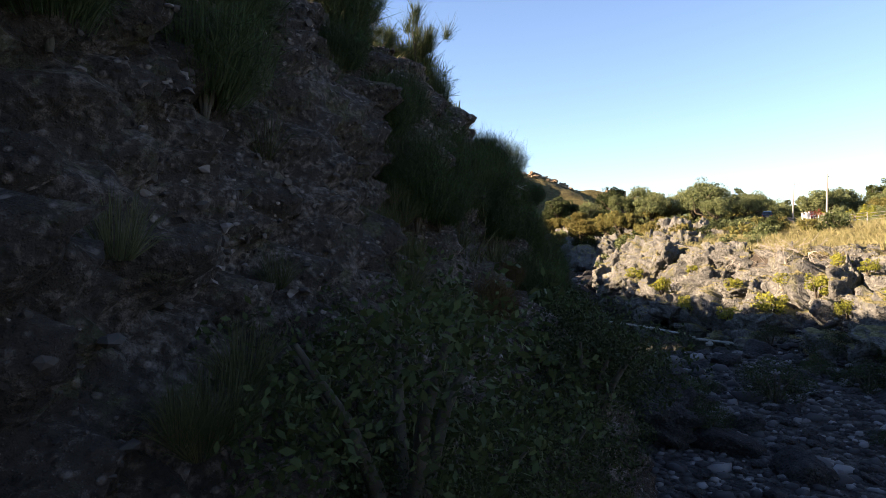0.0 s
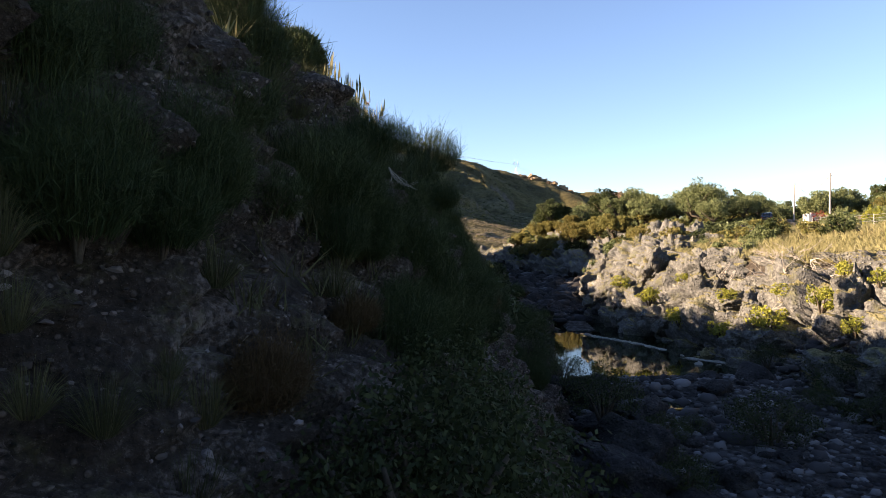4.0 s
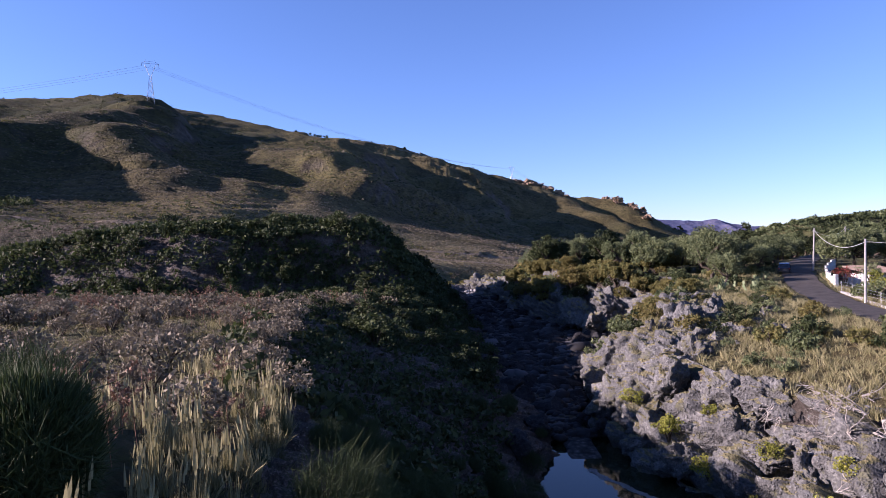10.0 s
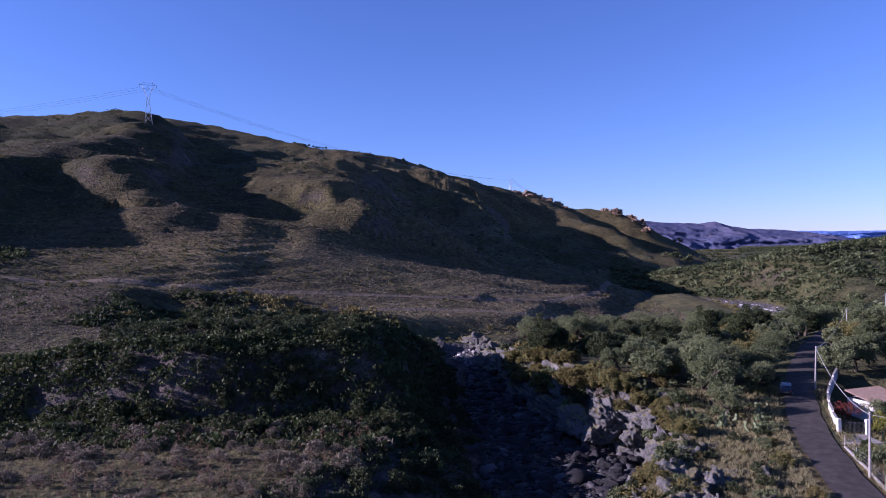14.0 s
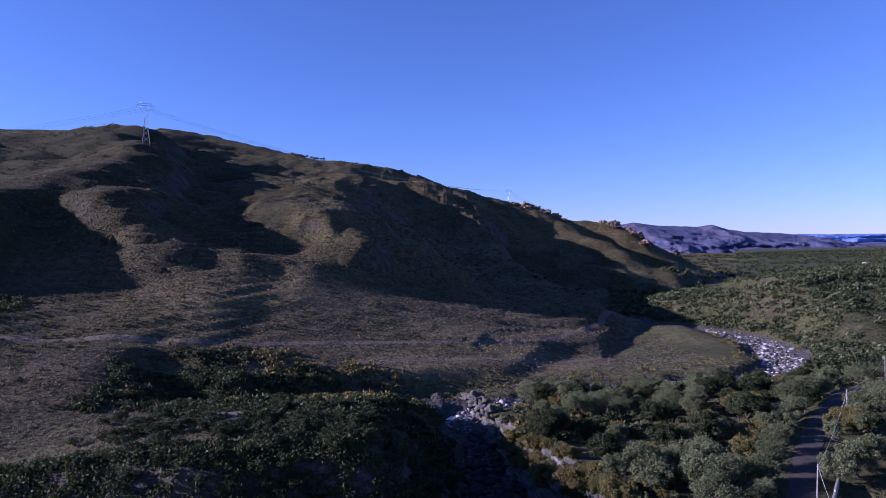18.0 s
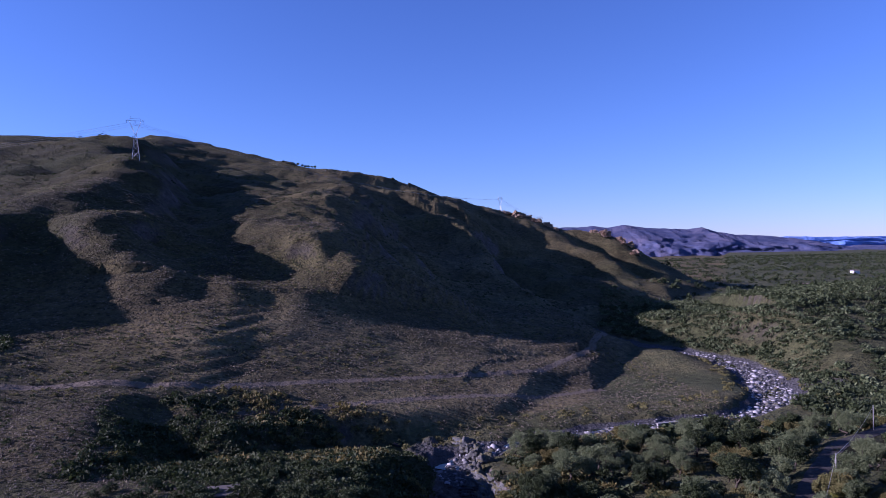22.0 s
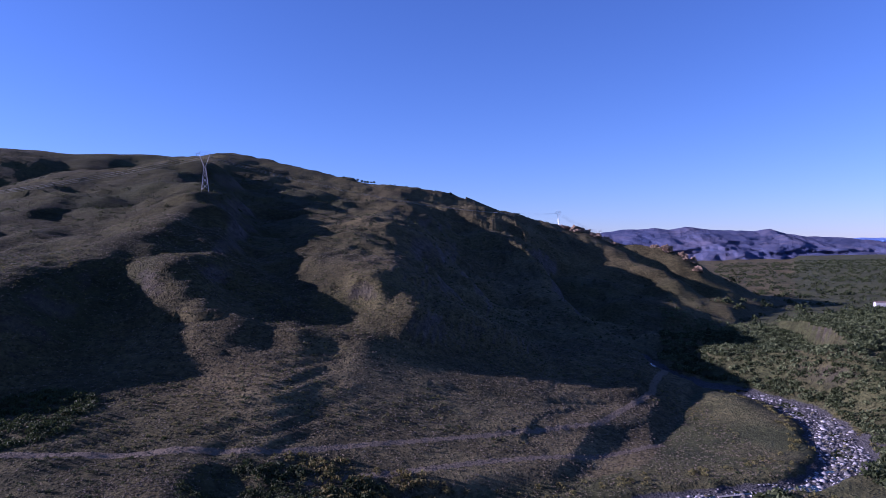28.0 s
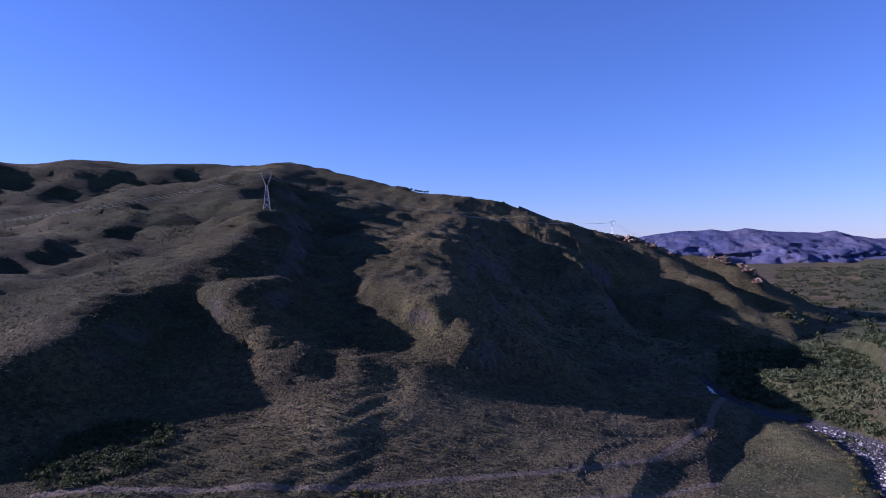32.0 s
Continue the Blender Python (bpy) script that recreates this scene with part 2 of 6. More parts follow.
CACTUS = leaf_material("prickly_pear_pads", (0.05, 0.075, 0.03), (0.095, 0.125, 0.055), (0.18, 0.2, 0.11), 0.6, 0.05)
BARK = plain_material("rough_bark", (0.03, 0.024, 0.018), (0.085, 0.07, 0.052), 0.95, 0.2, 6)
DEADWOOD = plain_material("bleached_dead_wood", (0.17, 0.155, 0.135), (0.34, 0.32, 0.285), 0.9, 0.2, 8)
ASPHALT = plain_material("worn_asphalt", (0.024, 0.022, 0.02), (0.065, 0.059, 0.051), 0.95, 0.2, 0.8)
CONCRETE = plain_material("weathered_concrete", (0.15, 0.147, 0.137), (0.29, 0.28, 0.26), 0.9, 0.3, 1.5)
WHITEWALL = plain_material("white_rendered_wall", (0.4, 0.39, 0.37), (0.62, 0.61, 0.58), 0.9, 0.3, 0.9)
OCHREWALL = plain_material("aged_plaster_wall", (0.06, 0.054, 0.046), (0.13, 0.115, 0.097), 0.9, 0.3, 0.9)
ROOFTILE = plain_material("terracotta_roof_tile", (0.1, 0.07, 0.055), (0.2, 0.15, 0.12), 0.9, 0.3, 2.0)
GALV = plain_material("galvanised_steel", (0.3, 0.31, 0.32), (0.46, 0.47, 0.48), 0.5, 0.5, 2.0, 0.7)
DARKMETAL = plain_material("dark_painted_metal", (0.02, 0.022, 0.025), (0.05, 0.052, 0.055), 0.5, 0.4, 3)
RUBBER = plain_material("black_rubber", (0.015, 0.015, 0.015), (0.03, 0.03, 0.03), 0.9, 0.2, 8)
CARPAINT = plain_material("dark_car_paint", (0.03, 0.035, 0.045), (0.04, 0.045, 0.055), 0.25, 0.6, 2, 0.2, 0)
GLASS = plain_material("dark_window_glass", (0.01, 0.012, 0.015), (0.015, 0.018, 0.02), 0.08, 0.6, 2, 0, 0)
LAMP = plain_material("red_lamp_plastic", (0.25, 0.015, 0.012), (0.3, 0.02, 0.015), 0.3, 0.5, 2, 0, 0)


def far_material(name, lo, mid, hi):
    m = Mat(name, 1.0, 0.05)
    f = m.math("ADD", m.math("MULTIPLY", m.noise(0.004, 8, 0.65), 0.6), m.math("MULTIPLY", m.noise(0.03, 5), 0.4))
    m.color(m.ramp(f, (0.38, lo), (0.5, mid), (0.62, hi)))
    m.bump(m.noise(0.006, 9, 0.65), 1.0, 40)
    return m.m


# the blue of both far ranges is air haze mixed into their colours
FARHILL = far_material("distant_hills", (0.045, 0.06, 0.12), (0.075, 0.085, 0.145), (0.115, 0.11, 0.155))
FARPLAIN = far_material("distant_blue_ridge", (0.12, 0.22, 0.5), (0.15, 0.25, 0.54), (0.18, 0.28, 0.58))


# ---- the lie of the land ----
def sstep(a, b, x):
    t = np.clip((x - a) / (b - a), 0, 1)
    return t * t * (3 - 2 * t)


def vnoise(x, y, seed=0):
    """Smooth value noise on a unit lattice, -1..1."""
    xi, yi = np.floor(x), np.floor(y)
    fx, fy = x - xi, y - yi
    fx, fy = fx * fx * (3 - 2 * fx), fy * fy * (3 - 2 * fy)

    def h(a, b):
        v = np.sin(a * 127.1 + b * 311.7 + seed * 74.7) * 43758.5453
        return v - np.floor(v)
    return 2 * ((h(xi, yi) * (1 - fx) + h(xi + 1, yi) * fx) * (1 - fy) + (h(xi, yi + 1) * (1 - fx) + h(xi + 1, yi + 1) * fx) * fy) - 1


def fbm(x, y, size, octaves=5, gain=0.5, seed=0):
    s, a, f = 0, 1.0, 1.0 / size
    for o in range(octaves):
        ca, sa = math.cos(o * 1.7), math.sin(o * 1.7)
        s = s + a * vnoise((x * ca - y * sa) * f, (x * sa + y * ca) * f, seed + o)
        a, f = a * gain, f * 2.03
    return s


def along(x, y, line):
    """Distance to a polyline of (x, y, value), the value there, and the side (+1: left of its way)."""
    best, val, side = np.full(x.shape, 1e9), np.zeros(x.shape), np.ones(x.shape)
    for (ax, ay, av), (bx, by, bv) in zip(line, line[1:]):
        dx, dy = bx - ax, by - ay
        t = np.clip(((x - ax) * dx + (y - ay) * dy) / (dx * dx + dy * dy), 0, 1)
        d = np.hypot(x - ax - t * dx, y - ay - t * dy)
        near = d < best
        best = np.where(near, d, best)
        val = np.where(near, av + t * (bv - av), val)
        side = np.where(near, np.sign(dx * (y - ay) - dy * (x - ax)), side)
    return best, val, side


# The gorge, cut by cut along y: left rim, left toe, right toe, right rim, and the heights of floor and plateaus.
GY = [-60, -25, -16, -8, 0, 8, 18, 28, 37, 47, 56, 70, 79, 86, 97, 111, 117, 140, 165, 185, 200]
G_LRIM = [-14, -10.5, -9.5, -8.8, -6.1, -4.3, -4.2, -6.8, -10, -12, -14, -16, -12.4, -9.8, -7.6, -5, -5.2, -6, -3, 2, 2]
G_LTOE = [-9, -5, -4.5, -3.2, -0.8, 1.4, 3.0, 4.4, 5.5, 7.2, 9, 8.2, 7.4, 7, 6.5, 6, 5.8, 5, 6, 8, 8]
G_RTOE = [20, 20, 20, 20, 20, 20, 19, 17.7, 16.2, 14.4, 13.1, 14.4, 15.9, 23, 30, 32, 25.5, 18, 14, 11.5, 12]
G_RRIM = [34, 34, 34, 34, 34, 33, 32, 28, 25, 21, 18, 21, 25, 30, 36, 37, 32, 25, 19, 15, 15]
G_FLOOR = [-1.8, -1.8, -1.8, -1.7, -1.6, -1.4, -0.7, 0.3, -0.9, -0.8, 0.4, 0.5, 0.7, 0.8, 1, 1.2, 1.3, 1.8, 2.3, 2.8, 3]
G_LTOP = [11, 11, 11.4, 11.7, 11.7, 11.8, 11.5, 11.3, 11, 11, 11, 10.5, 9.8, 9.3, 8.5, 7.6, 7.5, 7, 6, 5.5, 5]
G_RTOP = [9, 9, 9, 9, 9, 8.8, 8.5, 7.8, 7.0, 6.8, 7.4, 8.4, 8.8, 9.0, 9.6, 11, 11.3, 12, 11, 8, 6]

RIVER = [(10, 180, 2.6), (5, 203, 2.6), (18, 222, 2.4), (50, 238, 2.2), (85, 250, 2), (120, 262, 1.0), (148, 288, -0.6), (160, 318, -1.8), (171, 356, -1.8), (174, 400, -1.4), (160, 440, -1), (125, 480, 0), (120, 560, 1)]
CREST = [(-1800, -100, 300), (-1700, 700, 350), (-960, 1150, 276), (-885, 1205, 290), (-800, 1265, 284), (-665, 1340, 291), (-560, 1300, 278), (-485, 1242, 276), (-428, 1221, 266), (-310, 1170, 236), (-203, 1122, 204), (-54, 1147, 186), (20, 1130, 155), (90, 1118, 134), (144, 1107, 122), (205, 1085, 96), (276, 1065, 87), (338, 1060, 42), (395, 1060, 16), (455, 1050, 0)]
FOOT = [(-700, -60, 22), (-600, 60, 21), (-300, 96, 20), (-140, 118, 20), (-95, 124, 20), (-62, 150, 19), (-42, 184, 13), (-14, 212, 9), (22, 240, 7), (66, 282, 5), (90, 340, 3), (115, 400, 4), (140, 460, 4), (165, 560, 3), (200, 650, 2), (260, 760, 1), (360, 900, 0), (470, 1040, 0)]
# ridges and valleys of the hill: x, y, height
RIDGE_PYLON = [(-394, 818, 206), (-300, 680, 166), (-254, 600, 146), (-234, 490, 121), (-229, 429, 108), (-234, 376, 95), (-238, 315, 84), (-250, 240, 64), (-268, 170, 42)]
RIDGE_WEST = [(-394, 818, 206), (-440, 760, 186), (-398, 615, 153), (-425, 540, 132), (-450, 430, 112), (-480, 300, 84), (-500, 180, 50)]
RIDGE_TOP = [(-485, 1242, 279), (-450, 1020, 236), (-394, 818, 206)]
RIDGE_MIDDLE = [(-260, 1165, 224), (-215, 1030, 182), (-150, 900, 157), (-135, 780, 131), (-118, 640, 113), (-110, 500, 92), (-71, 436, 84), (-50, 419, 67), (-30, 406, 49), (-11, 387, 34), (9, 368, 26)]
RIDGE_NEAR = [(-225, 500, 108), (-177, 388, 91), (-152, 370, 74), (-135, 352, 63), (-135, 331, 56), (-135, 312, 47), (-130, 292, 38), (-112, 255, 32), (-98, 210, 27), (-92, 160, 23)]
RIDGE_LOW = [(-72, 385, 55), (-64, 352, 44), (-66, 316, 36), (-60, 285, 28), (-62, 255, 22), (-60, 225, 18)]
RIDGE_CRAG = [(144, 1107, 122), (165, 1060, 106), (205, 1000, 78), (248, 920, 44), (270, 850, 18)]
RIDGE_OUTER = [(276, 1065, 88), (292, 1020, 66), (306, 960, 36), (330, 900, 12)]
KNOLL = [(132, 728, 12), (160, 745, 19), (200, 790, 24), (250, 870, 18), (300, 940, 6)]
FIELD = [(-36, 219, 14), (0, 238, 12), (-20, 270, 18), (-43, 308, 26), (-2, 325, 18), (15, 355, 22), (66, 352, 9), (52, 304, 7)]
VALLEY_BACK = [(-560, 1120, 232), (-620, 930, 176), (-640, 740, 132), (-700, 560, 95), (-760, 300, 60)]
VALLEY_WEST = [(-226, 420, 92), (-210, 365, 66), (-186, 300, 44), (-170, 250, 36), (-160, 200, 31), (-155, 150, 23)]
VALLEY_DARK = [(-330, 960, 192), (-235, 760, 138), (-190, 600, 102), (-168, 480, 84), (-130, 400, 64), (-108, 330, 45), (-97, 279, 37), (-88, 240, 26), (-82, 205, 22)]
VALLEY_EAST = [(-30, 1040, 158), (25, 900, 108), (55, 760, 60), (62, 640, 36), (62, 540, 25), (64, 450, 18), (68, 390, 13)]
VALLEY_CRAG = [(212, 1075, 92), (240, 1010, 58), (268, 930, 30), (280, 880, 14)]
VALLEY_KNOLL = [(100, 880, 44), (100, 790, 14), (115, 700, 7), (140, 600, 4)]
LINES = [CREST, FOOT, RIDGE_PYLON, RIDGE_WEST, RIDGE_TOP, RIDGE_MIDDLE, RIDGE_NEAR, RIDGE_LOW, RIDGE_CRAG, RIDGE_OUTER, KNOLL, FIELD, VALLEY_BACK, VALLEY_WEST, VALLEY_DARK, VALLEY_EAST, VALLEY_CRAG, VALLEY_KNOLL]
FIELD_AT = np.array(FIELD + RIDGE_LOW[2:] + FOOT[7:11], float)


def field_terms(x, y):
    u, v = x / 60, (y - 290) / 60
    return np.stack([u * 0 + 1, u, v, u * u, u * v, v * v], -1)


FIELD_FIT = np.linalg.lstsq(field_terms(FIELD_AT[:, 0], FIELD_AT[:, 1]), FIELD_AT[:, 2], rcond=None)[0]
GULLY = [(-92, 232, 0), (-80, 206, 4), (-68, 184, 7), (-50, 160, 5), (-30, 150, 0)]
RIGHT_CREST = [(160, 560, 9), (188, 505, 19), (224, 425, 27), (285, 458, 34), (360, 500, 37), (470, 560, 39), (700, 690, 45), (1200, 860, 62)]
TRACKS = [  # dirt roads on the slope
    [(-170, 196, 0), (-80, 232, 0), (0, 284, 0), (50, 322, 0), (92, 392, 0), (120, 470, 0)],
    [(-60, 218, 0), (0, 258, 0), (40, 281, 0), (80, 318, 0)],
]
ROAD = [(36, 30, 9.2), (38, 45, 9.2), (40.5, 62, 9.4), (43.5, 75, 9.6), (48.5, 91, 10.4), (55.5, 107, 11.6), (64, 122, 12.5), (74, 138, 13), (88, 158, 13.4), (110, 185, 13), (150, 215, 11)]


def river_half(y):
    return 4.0 + 6.0 * sstep(262, 312, y) - 4.0 * sstep(385, 430, y)


def land(x, y):
    """Ground height, and the masks rocky, gravel, green and track."""
    x, y = np.asarray(x, float), np.asarray(y, float)
    # plateaus on both banks
    lrim, ltoe, rtoe, rrim = (np.interp(y, GY, g) for g in (G_LRIM, G_LTOE, G_RTOE, G_RRIM))
    floor, ltop, rtop = (np.interp(y, GY, g) for g in (G_FLOOR, G_LTOP, G_RTOP))
    wob = fbm(x, y, 9, 3, seed=3) * 0.9
    left = ltop + 0.012 * np.clip(lrim - x, 0, 200) + fbm(x, y, 14, 4, seed=5) * 0.25
    ridge = sstep(105, 117, y + fbm(x, y, 20, 3, seed=8) * 3.5) * sstep(2, -16, x + fbm(x, y, 16, 3, seed=9) * 4)
    left = left + ridge * (20.5 - 3.5 * sstep(-45, -80, x) * sstep(150, 120, y) - left) * np.maximum(sstep(260, 140, y), sstep(-72, -118, x)) * (1 - 0.0035 * np.clip(y - 128, 0, 100) * sstep(-118, -72, x))
    left = left + 1.5 * np.exp(-((x + 8.2) / 2.4) ** 2 - ((y - 13) / 4) ** 2)
    right = rtop + np.maximum(9.6 - rtop, 0) * sstep(rrim - 1, 42, x) + 0.02 * np.clip(x - 50, 0, 200) + fbm(x, y, 25, 4, seed=6) * 0.4
    # the river flat further up
    flat = 4.5 - 3.6 * sstep(255, 330, y) + fbm(x, y, 40, 4, seed=11) * 0.7 + 0.01 * np.clip(x - 150, 0, 400)
    left = left + (flat - left) * sstep(180, 235, y + 0.45 * np.clip(-x - 20, -40, 200)) * sstep(-118, -72, x)
    right = right + (flat - right) * sstep(170, 235, y - 0.15 * np.clip(x - 30, 0, 200))
    # walls of the gorge
    u = np.clip((x + wob - lrim) / (ltoe - lrim), 0, 1)
    v = np.clip((x + wob - rrim) / (rtoe - rrim), 0, 1)
    lw = u ** 1.15
    rw = np.where(v < 0.55, 0.5 * (v / 0.55) ** 1.6, 0.5 + 0.5 * (np.clip(v - 0.55, 0, 1) / 0.45) ** 0.7)
    z = np.where(x < 0.5 * (ltoe + rtoe), left + (floor - left) * lw, right + (floor - right) * rw)
    z = np.where((y > 180) & (x < ltoe + 2), np.where(y > 200, left, z + (left - z) * (y - 180) / 20), z)
    z = np.where(y > 200, np.where(x < 0, left, right), z)
    # hill on the left, by bearing from the valley's mouth: from its foot up to its crest
    bear, r = np.degrees(np.arctan2(x, y)), np.hypot(x, y)
    fb, fr, fh = (np.array(v) for v in zip(*[(math.degrees(math.atan2(a, b)), math.hypot(a, b), c) for a, b, c in FOOT]))
    cb, cr, ch = (np.array(v) for v in zip(*[(math.degrees(math.atan2(a, b)), math.hypot(a, b), c) for a, b, c in CREST]))
    rf, fz = np.interp(bear, fb, fr), np.interp(bear, fb, fh)
    rc, cz = sum(np.interp(bear + o, cb, cr) for o in (-3, -1.5, 0, 1.5, 3)) / 5, sum(np.interp(bear + o, cb, ch) for o in (-1, 0, 1)) / 3
    rc = np.where(bear > 12, np.interp(bear, cb, cr), rc)
    inside = (bear < 23.6) & (bear > -100)
    d, dc = np.maximum(r - rf, 0) * inside, rc - r
    on, over = (d > 0), (dc < 0) & inside
    side = np.where(on, 1, -1)
    t = np.clip(d / np.maximum(rc - rf, 20), 0, 1)
    # the slope hangs between its ridge and valley lines
    swing = 2 + 9 * sstep(280, 460, r)
    wx, wy = x + fbm(x, y, 48, 4, seed=24) * swing, y + fbm(x, y, 48, 4, seed=25) * swing
    hill = np.zeros(x.shape)
    sel = (d > 0) | (dc > -400) & inside
    hx, hy = wx[sel], wy[sel]
    hz, hw = np.zeros(hx.shape), np.zeros(hx.shape)
    for line in LINES:
        sd, sv, _ = along(hx, hy, line)
        w = 1 / (sd * sd + 200) ** 1.2
        hz, hw = hz + w * sv, hw + w
    hill[sel] = hz / np.maximum(hw, 1e-12)
    even = sstep(-82, -52, x) * sstep(110, 84, x) * sstep(196, 216, y) * sstep(392, 350, y)
    hill = hill + (field_terms(x, y) @ FIELD_FIT - hill) * 0.92 * even
    folds = fbm(x, y, 90, 6, 0.5, seed=21) * 6 - np.abs(fbm(x, y, 46, 4, 0.5, seed=28)) * 5 + 1.5
    hill = hill + folds * sstep(0.04, 0.35, t) * sstep(0, 160, dc) * sstep(250, 420, r) + fbm(x, y, 24, 5, 0.55, seed=22) * (0.3 + 1.0 * sstep(0.15, 0.4, t)) * sstep(0.0, 0.12, t) * (1 - 0.7 * even)
    hill = hill + 0.35 * np.sin(hill * 2.1 + fbm(x, y, 40, 3, seed=26) * 3) * sstep(700, 300, r) * (1 - 0.75 * even)
    hill = np.where(over, np.maximum(cz + 0.22 * dc, 0) + fbm(x, y, 120, 4, seed=23) * 5 * sstep(0, -200, dc), hill)
    gd, gv, _ = along(x + fbm(x, y, 14, 3, seed=27) * 4, y, GULLY)
    hill = hill - gv * np.exp(-(gd / 13) ** 2)
    up = sstep(0, 26 + 62 * sstep(26, 62, x) * sstep(440, 390, y), d) * on
    z = z + (hill - z) * np.where((y > 112) | (bear < -50), up, 0)
    dc = np.abs(dc)
    # hill and plain on the right
    dr, rz, rs = along(x, y, RIGHT_CREST)
    rh = rz - np.where(rs > 0, 0.12, 0.17) * dr + fbm(x, y, 60, 5, seed=31) * 2.5
    rd = along(x, y, RIVER)[0]
    before = np.where(side <= 0, np.maximum(sstep(0, 70, rf - r), sstep(23.6, 26, bear)), 0)
    z = z + np.maximum(rh - z, 0) * sstep(0, 12, rh - z) * sstep(100, 150, x) * sstep(14, 50, rd) * before
    plain = sstep(700, 1100, y) * (side <= 0)
    z = z + (0.01 * np.clip(x - 500, 0, 1500) + fbm(x, y, 200, 4, seed=33) * 3 - z) * plain
    # the upper river
    rd, rvz, rside = along(x, y, RIVER)
    width = river_half(y)
    bed = sstep(width + 6, width, rd + fbm(x, y, 12, 3, seed=41) * 2.5) * (y > 185)
    z = z + (rvz + fbm(x, y, 5, 3, seed=42) * 0.5 - z) * bed
    lava = sstep(1, 0, np.hypot((x - 0) / 42, (y - 218) / 17) + fbm(x, y, 12, 3, seed=43) * 0.25)
    z = z + (3.2 + np.abs(fbm(x, y, 6, 4, seed=44)) * 2.0 - z) * lava * (1 - bed)
    # a hollow below the gravel bar
    z = z - 0.55 * np.exp(-(np.hypot((x - 9.4) / 1.7, (y - 24.6) / 1.5)) ** 2)
    # the road's bed, and the garden terrace below it
    od, oz, os = along(x, y, ROAD)
    z = z - 2.2 * np.exp(-(np.hypot((x - 68) / 13, (y - 101) / 11)) ** 4) * sstep(3.2, 5.5, od) * (os < 0)
    z = z + (oz - 0.06 - z) * sstep(6, 3.0, od)
    # terrace steps over the river field
    for line, hgt in (([(-20, 330, 0), (30, 342, 0), (70, 366, 0), (95, 400, 0)], 0.9), ([(20, 300, 0), (55, 318, 0), (84, 350, 0)], 0.9)):
        td, _, ts = along(x, y, line)
        z = z + hgt * (ts > 0) * sstep(30, 0, td) * sstep(0, 2.5, td)
    green = np.clip(0.25 + 0.6 * (x > 18) * sstep(18, 40, x) * (side <= 0) + fbm(x, y, 30, 4, seed=51) * 0.3, 0, 1)
    green = np.where(on & (y > 200), np.clip(0.15 + fbm(x, y, 110, 4, seed=52) * 0.4, 0, 1), green)
    green = np.where(on & (x < -190) & (y > 300), np.clip(green + 0.35, 0, 1), green)
    green = np.where((y > 600) & (side <= 0), 1.0, green)
    green = np.where((x > 22) & (x < 50) & (y < 85), 0.1, green)
    green = np.where((x < -5) & (y < 106), 0.45 + 0.4 * (fbm(x, y, 7, 3, seed=53) > 0.2), green)
    green = np.where((y > 100) & (y < 262) & (x < 60) & (d < 14), np.maximum(green, 0.75), green)
    rocky = np.where((y < 200) | (dc < 30), 1.0, 0.55 * sstep(0, 50, rd) + 0.3)
    inner = (x > ltoe - 1.5) & (x < rtoe + 1.5) & (y < 200)
    green = np.where(inner, 0.1, green)
    gravel = np.where(inner, np.where(y < 58, 0.9, 0.5), 0) + bed * 0.9 + lava * 0.55
    pale = (np.hypot((x - 184) / 9, (y - 318) / 24) < 1) * 0.5
    gravel = np.clip(gravel + pale, 0, 1)
    track = np.zeros(x.shape)
    for line in TRACKS:
        td, _, _ = along(x, y, line)
        track = np.maximum(track, sstep(2.9, 1.0, td))
    scrub = np.where(on & (y > 170), sstep(0.06, 0.22, t), 0) * np.clip(0.9 + fbm(x, y, 130, 4, seed=54) * 0.4, 0, 1)
    scrub = scrub * (1 + sstep(-6, -19, bear + fbm(x, y, 80, 4, seed=57) * 3) * sstep(260, 380, r))
    scrub = np.where(on, np.maximum(scrub, 1.45 * sstep(-18, -29, bear + fbm(x, y, 60, 4, seed=58) * 4)), scrub)
    # the bank face is darkened for its shade as well as its scrub
    scrub = np.where((x < 4) & (y > 102) & (y < 122), 1.3, scrub)
    scrub = np.maximum(scrub, 0.7 * sstep(-30, -46, x) * sstep(112, 120, y) * sstep(235, 200, y))
    return z, rocky, gravel, green, track, scrub


def height(x, y):
    return float(land(np.array([x]), np.array([y]))[0][0])


def grow(start, step, end, ratio, cap):
    out = [start]
    while abs(out[-1]) < abs(end):
        out.append(out[-1] + step)
        step = max(-cap, min(cap, step * ratio))
    return out


def mesh_of(name, verts, faces, *mats, smooth=False):
    me = bpy.data.meshes.new(name)
    me.from_pydata(np.asarray(verts, float).reshape(-1, 3).tolist(), [], faces if isinstance(faces, list) else faces.tolist())
    for m in mats:
        me.materials.append(m)
    if smooth:
        me.polygons.foreach_set("use_smooth", [True] * len(me.polygons))
    me.update()
    return me


def grid_faces(nx, ny):
    i = np.arange(nx * ny).reshape(ny, nx)
    return np.stack([i[:-1, :-1], i[:-1, 1:], i[1:, 1:], i[1:, :-1]], -1).reshape(-1, 4)


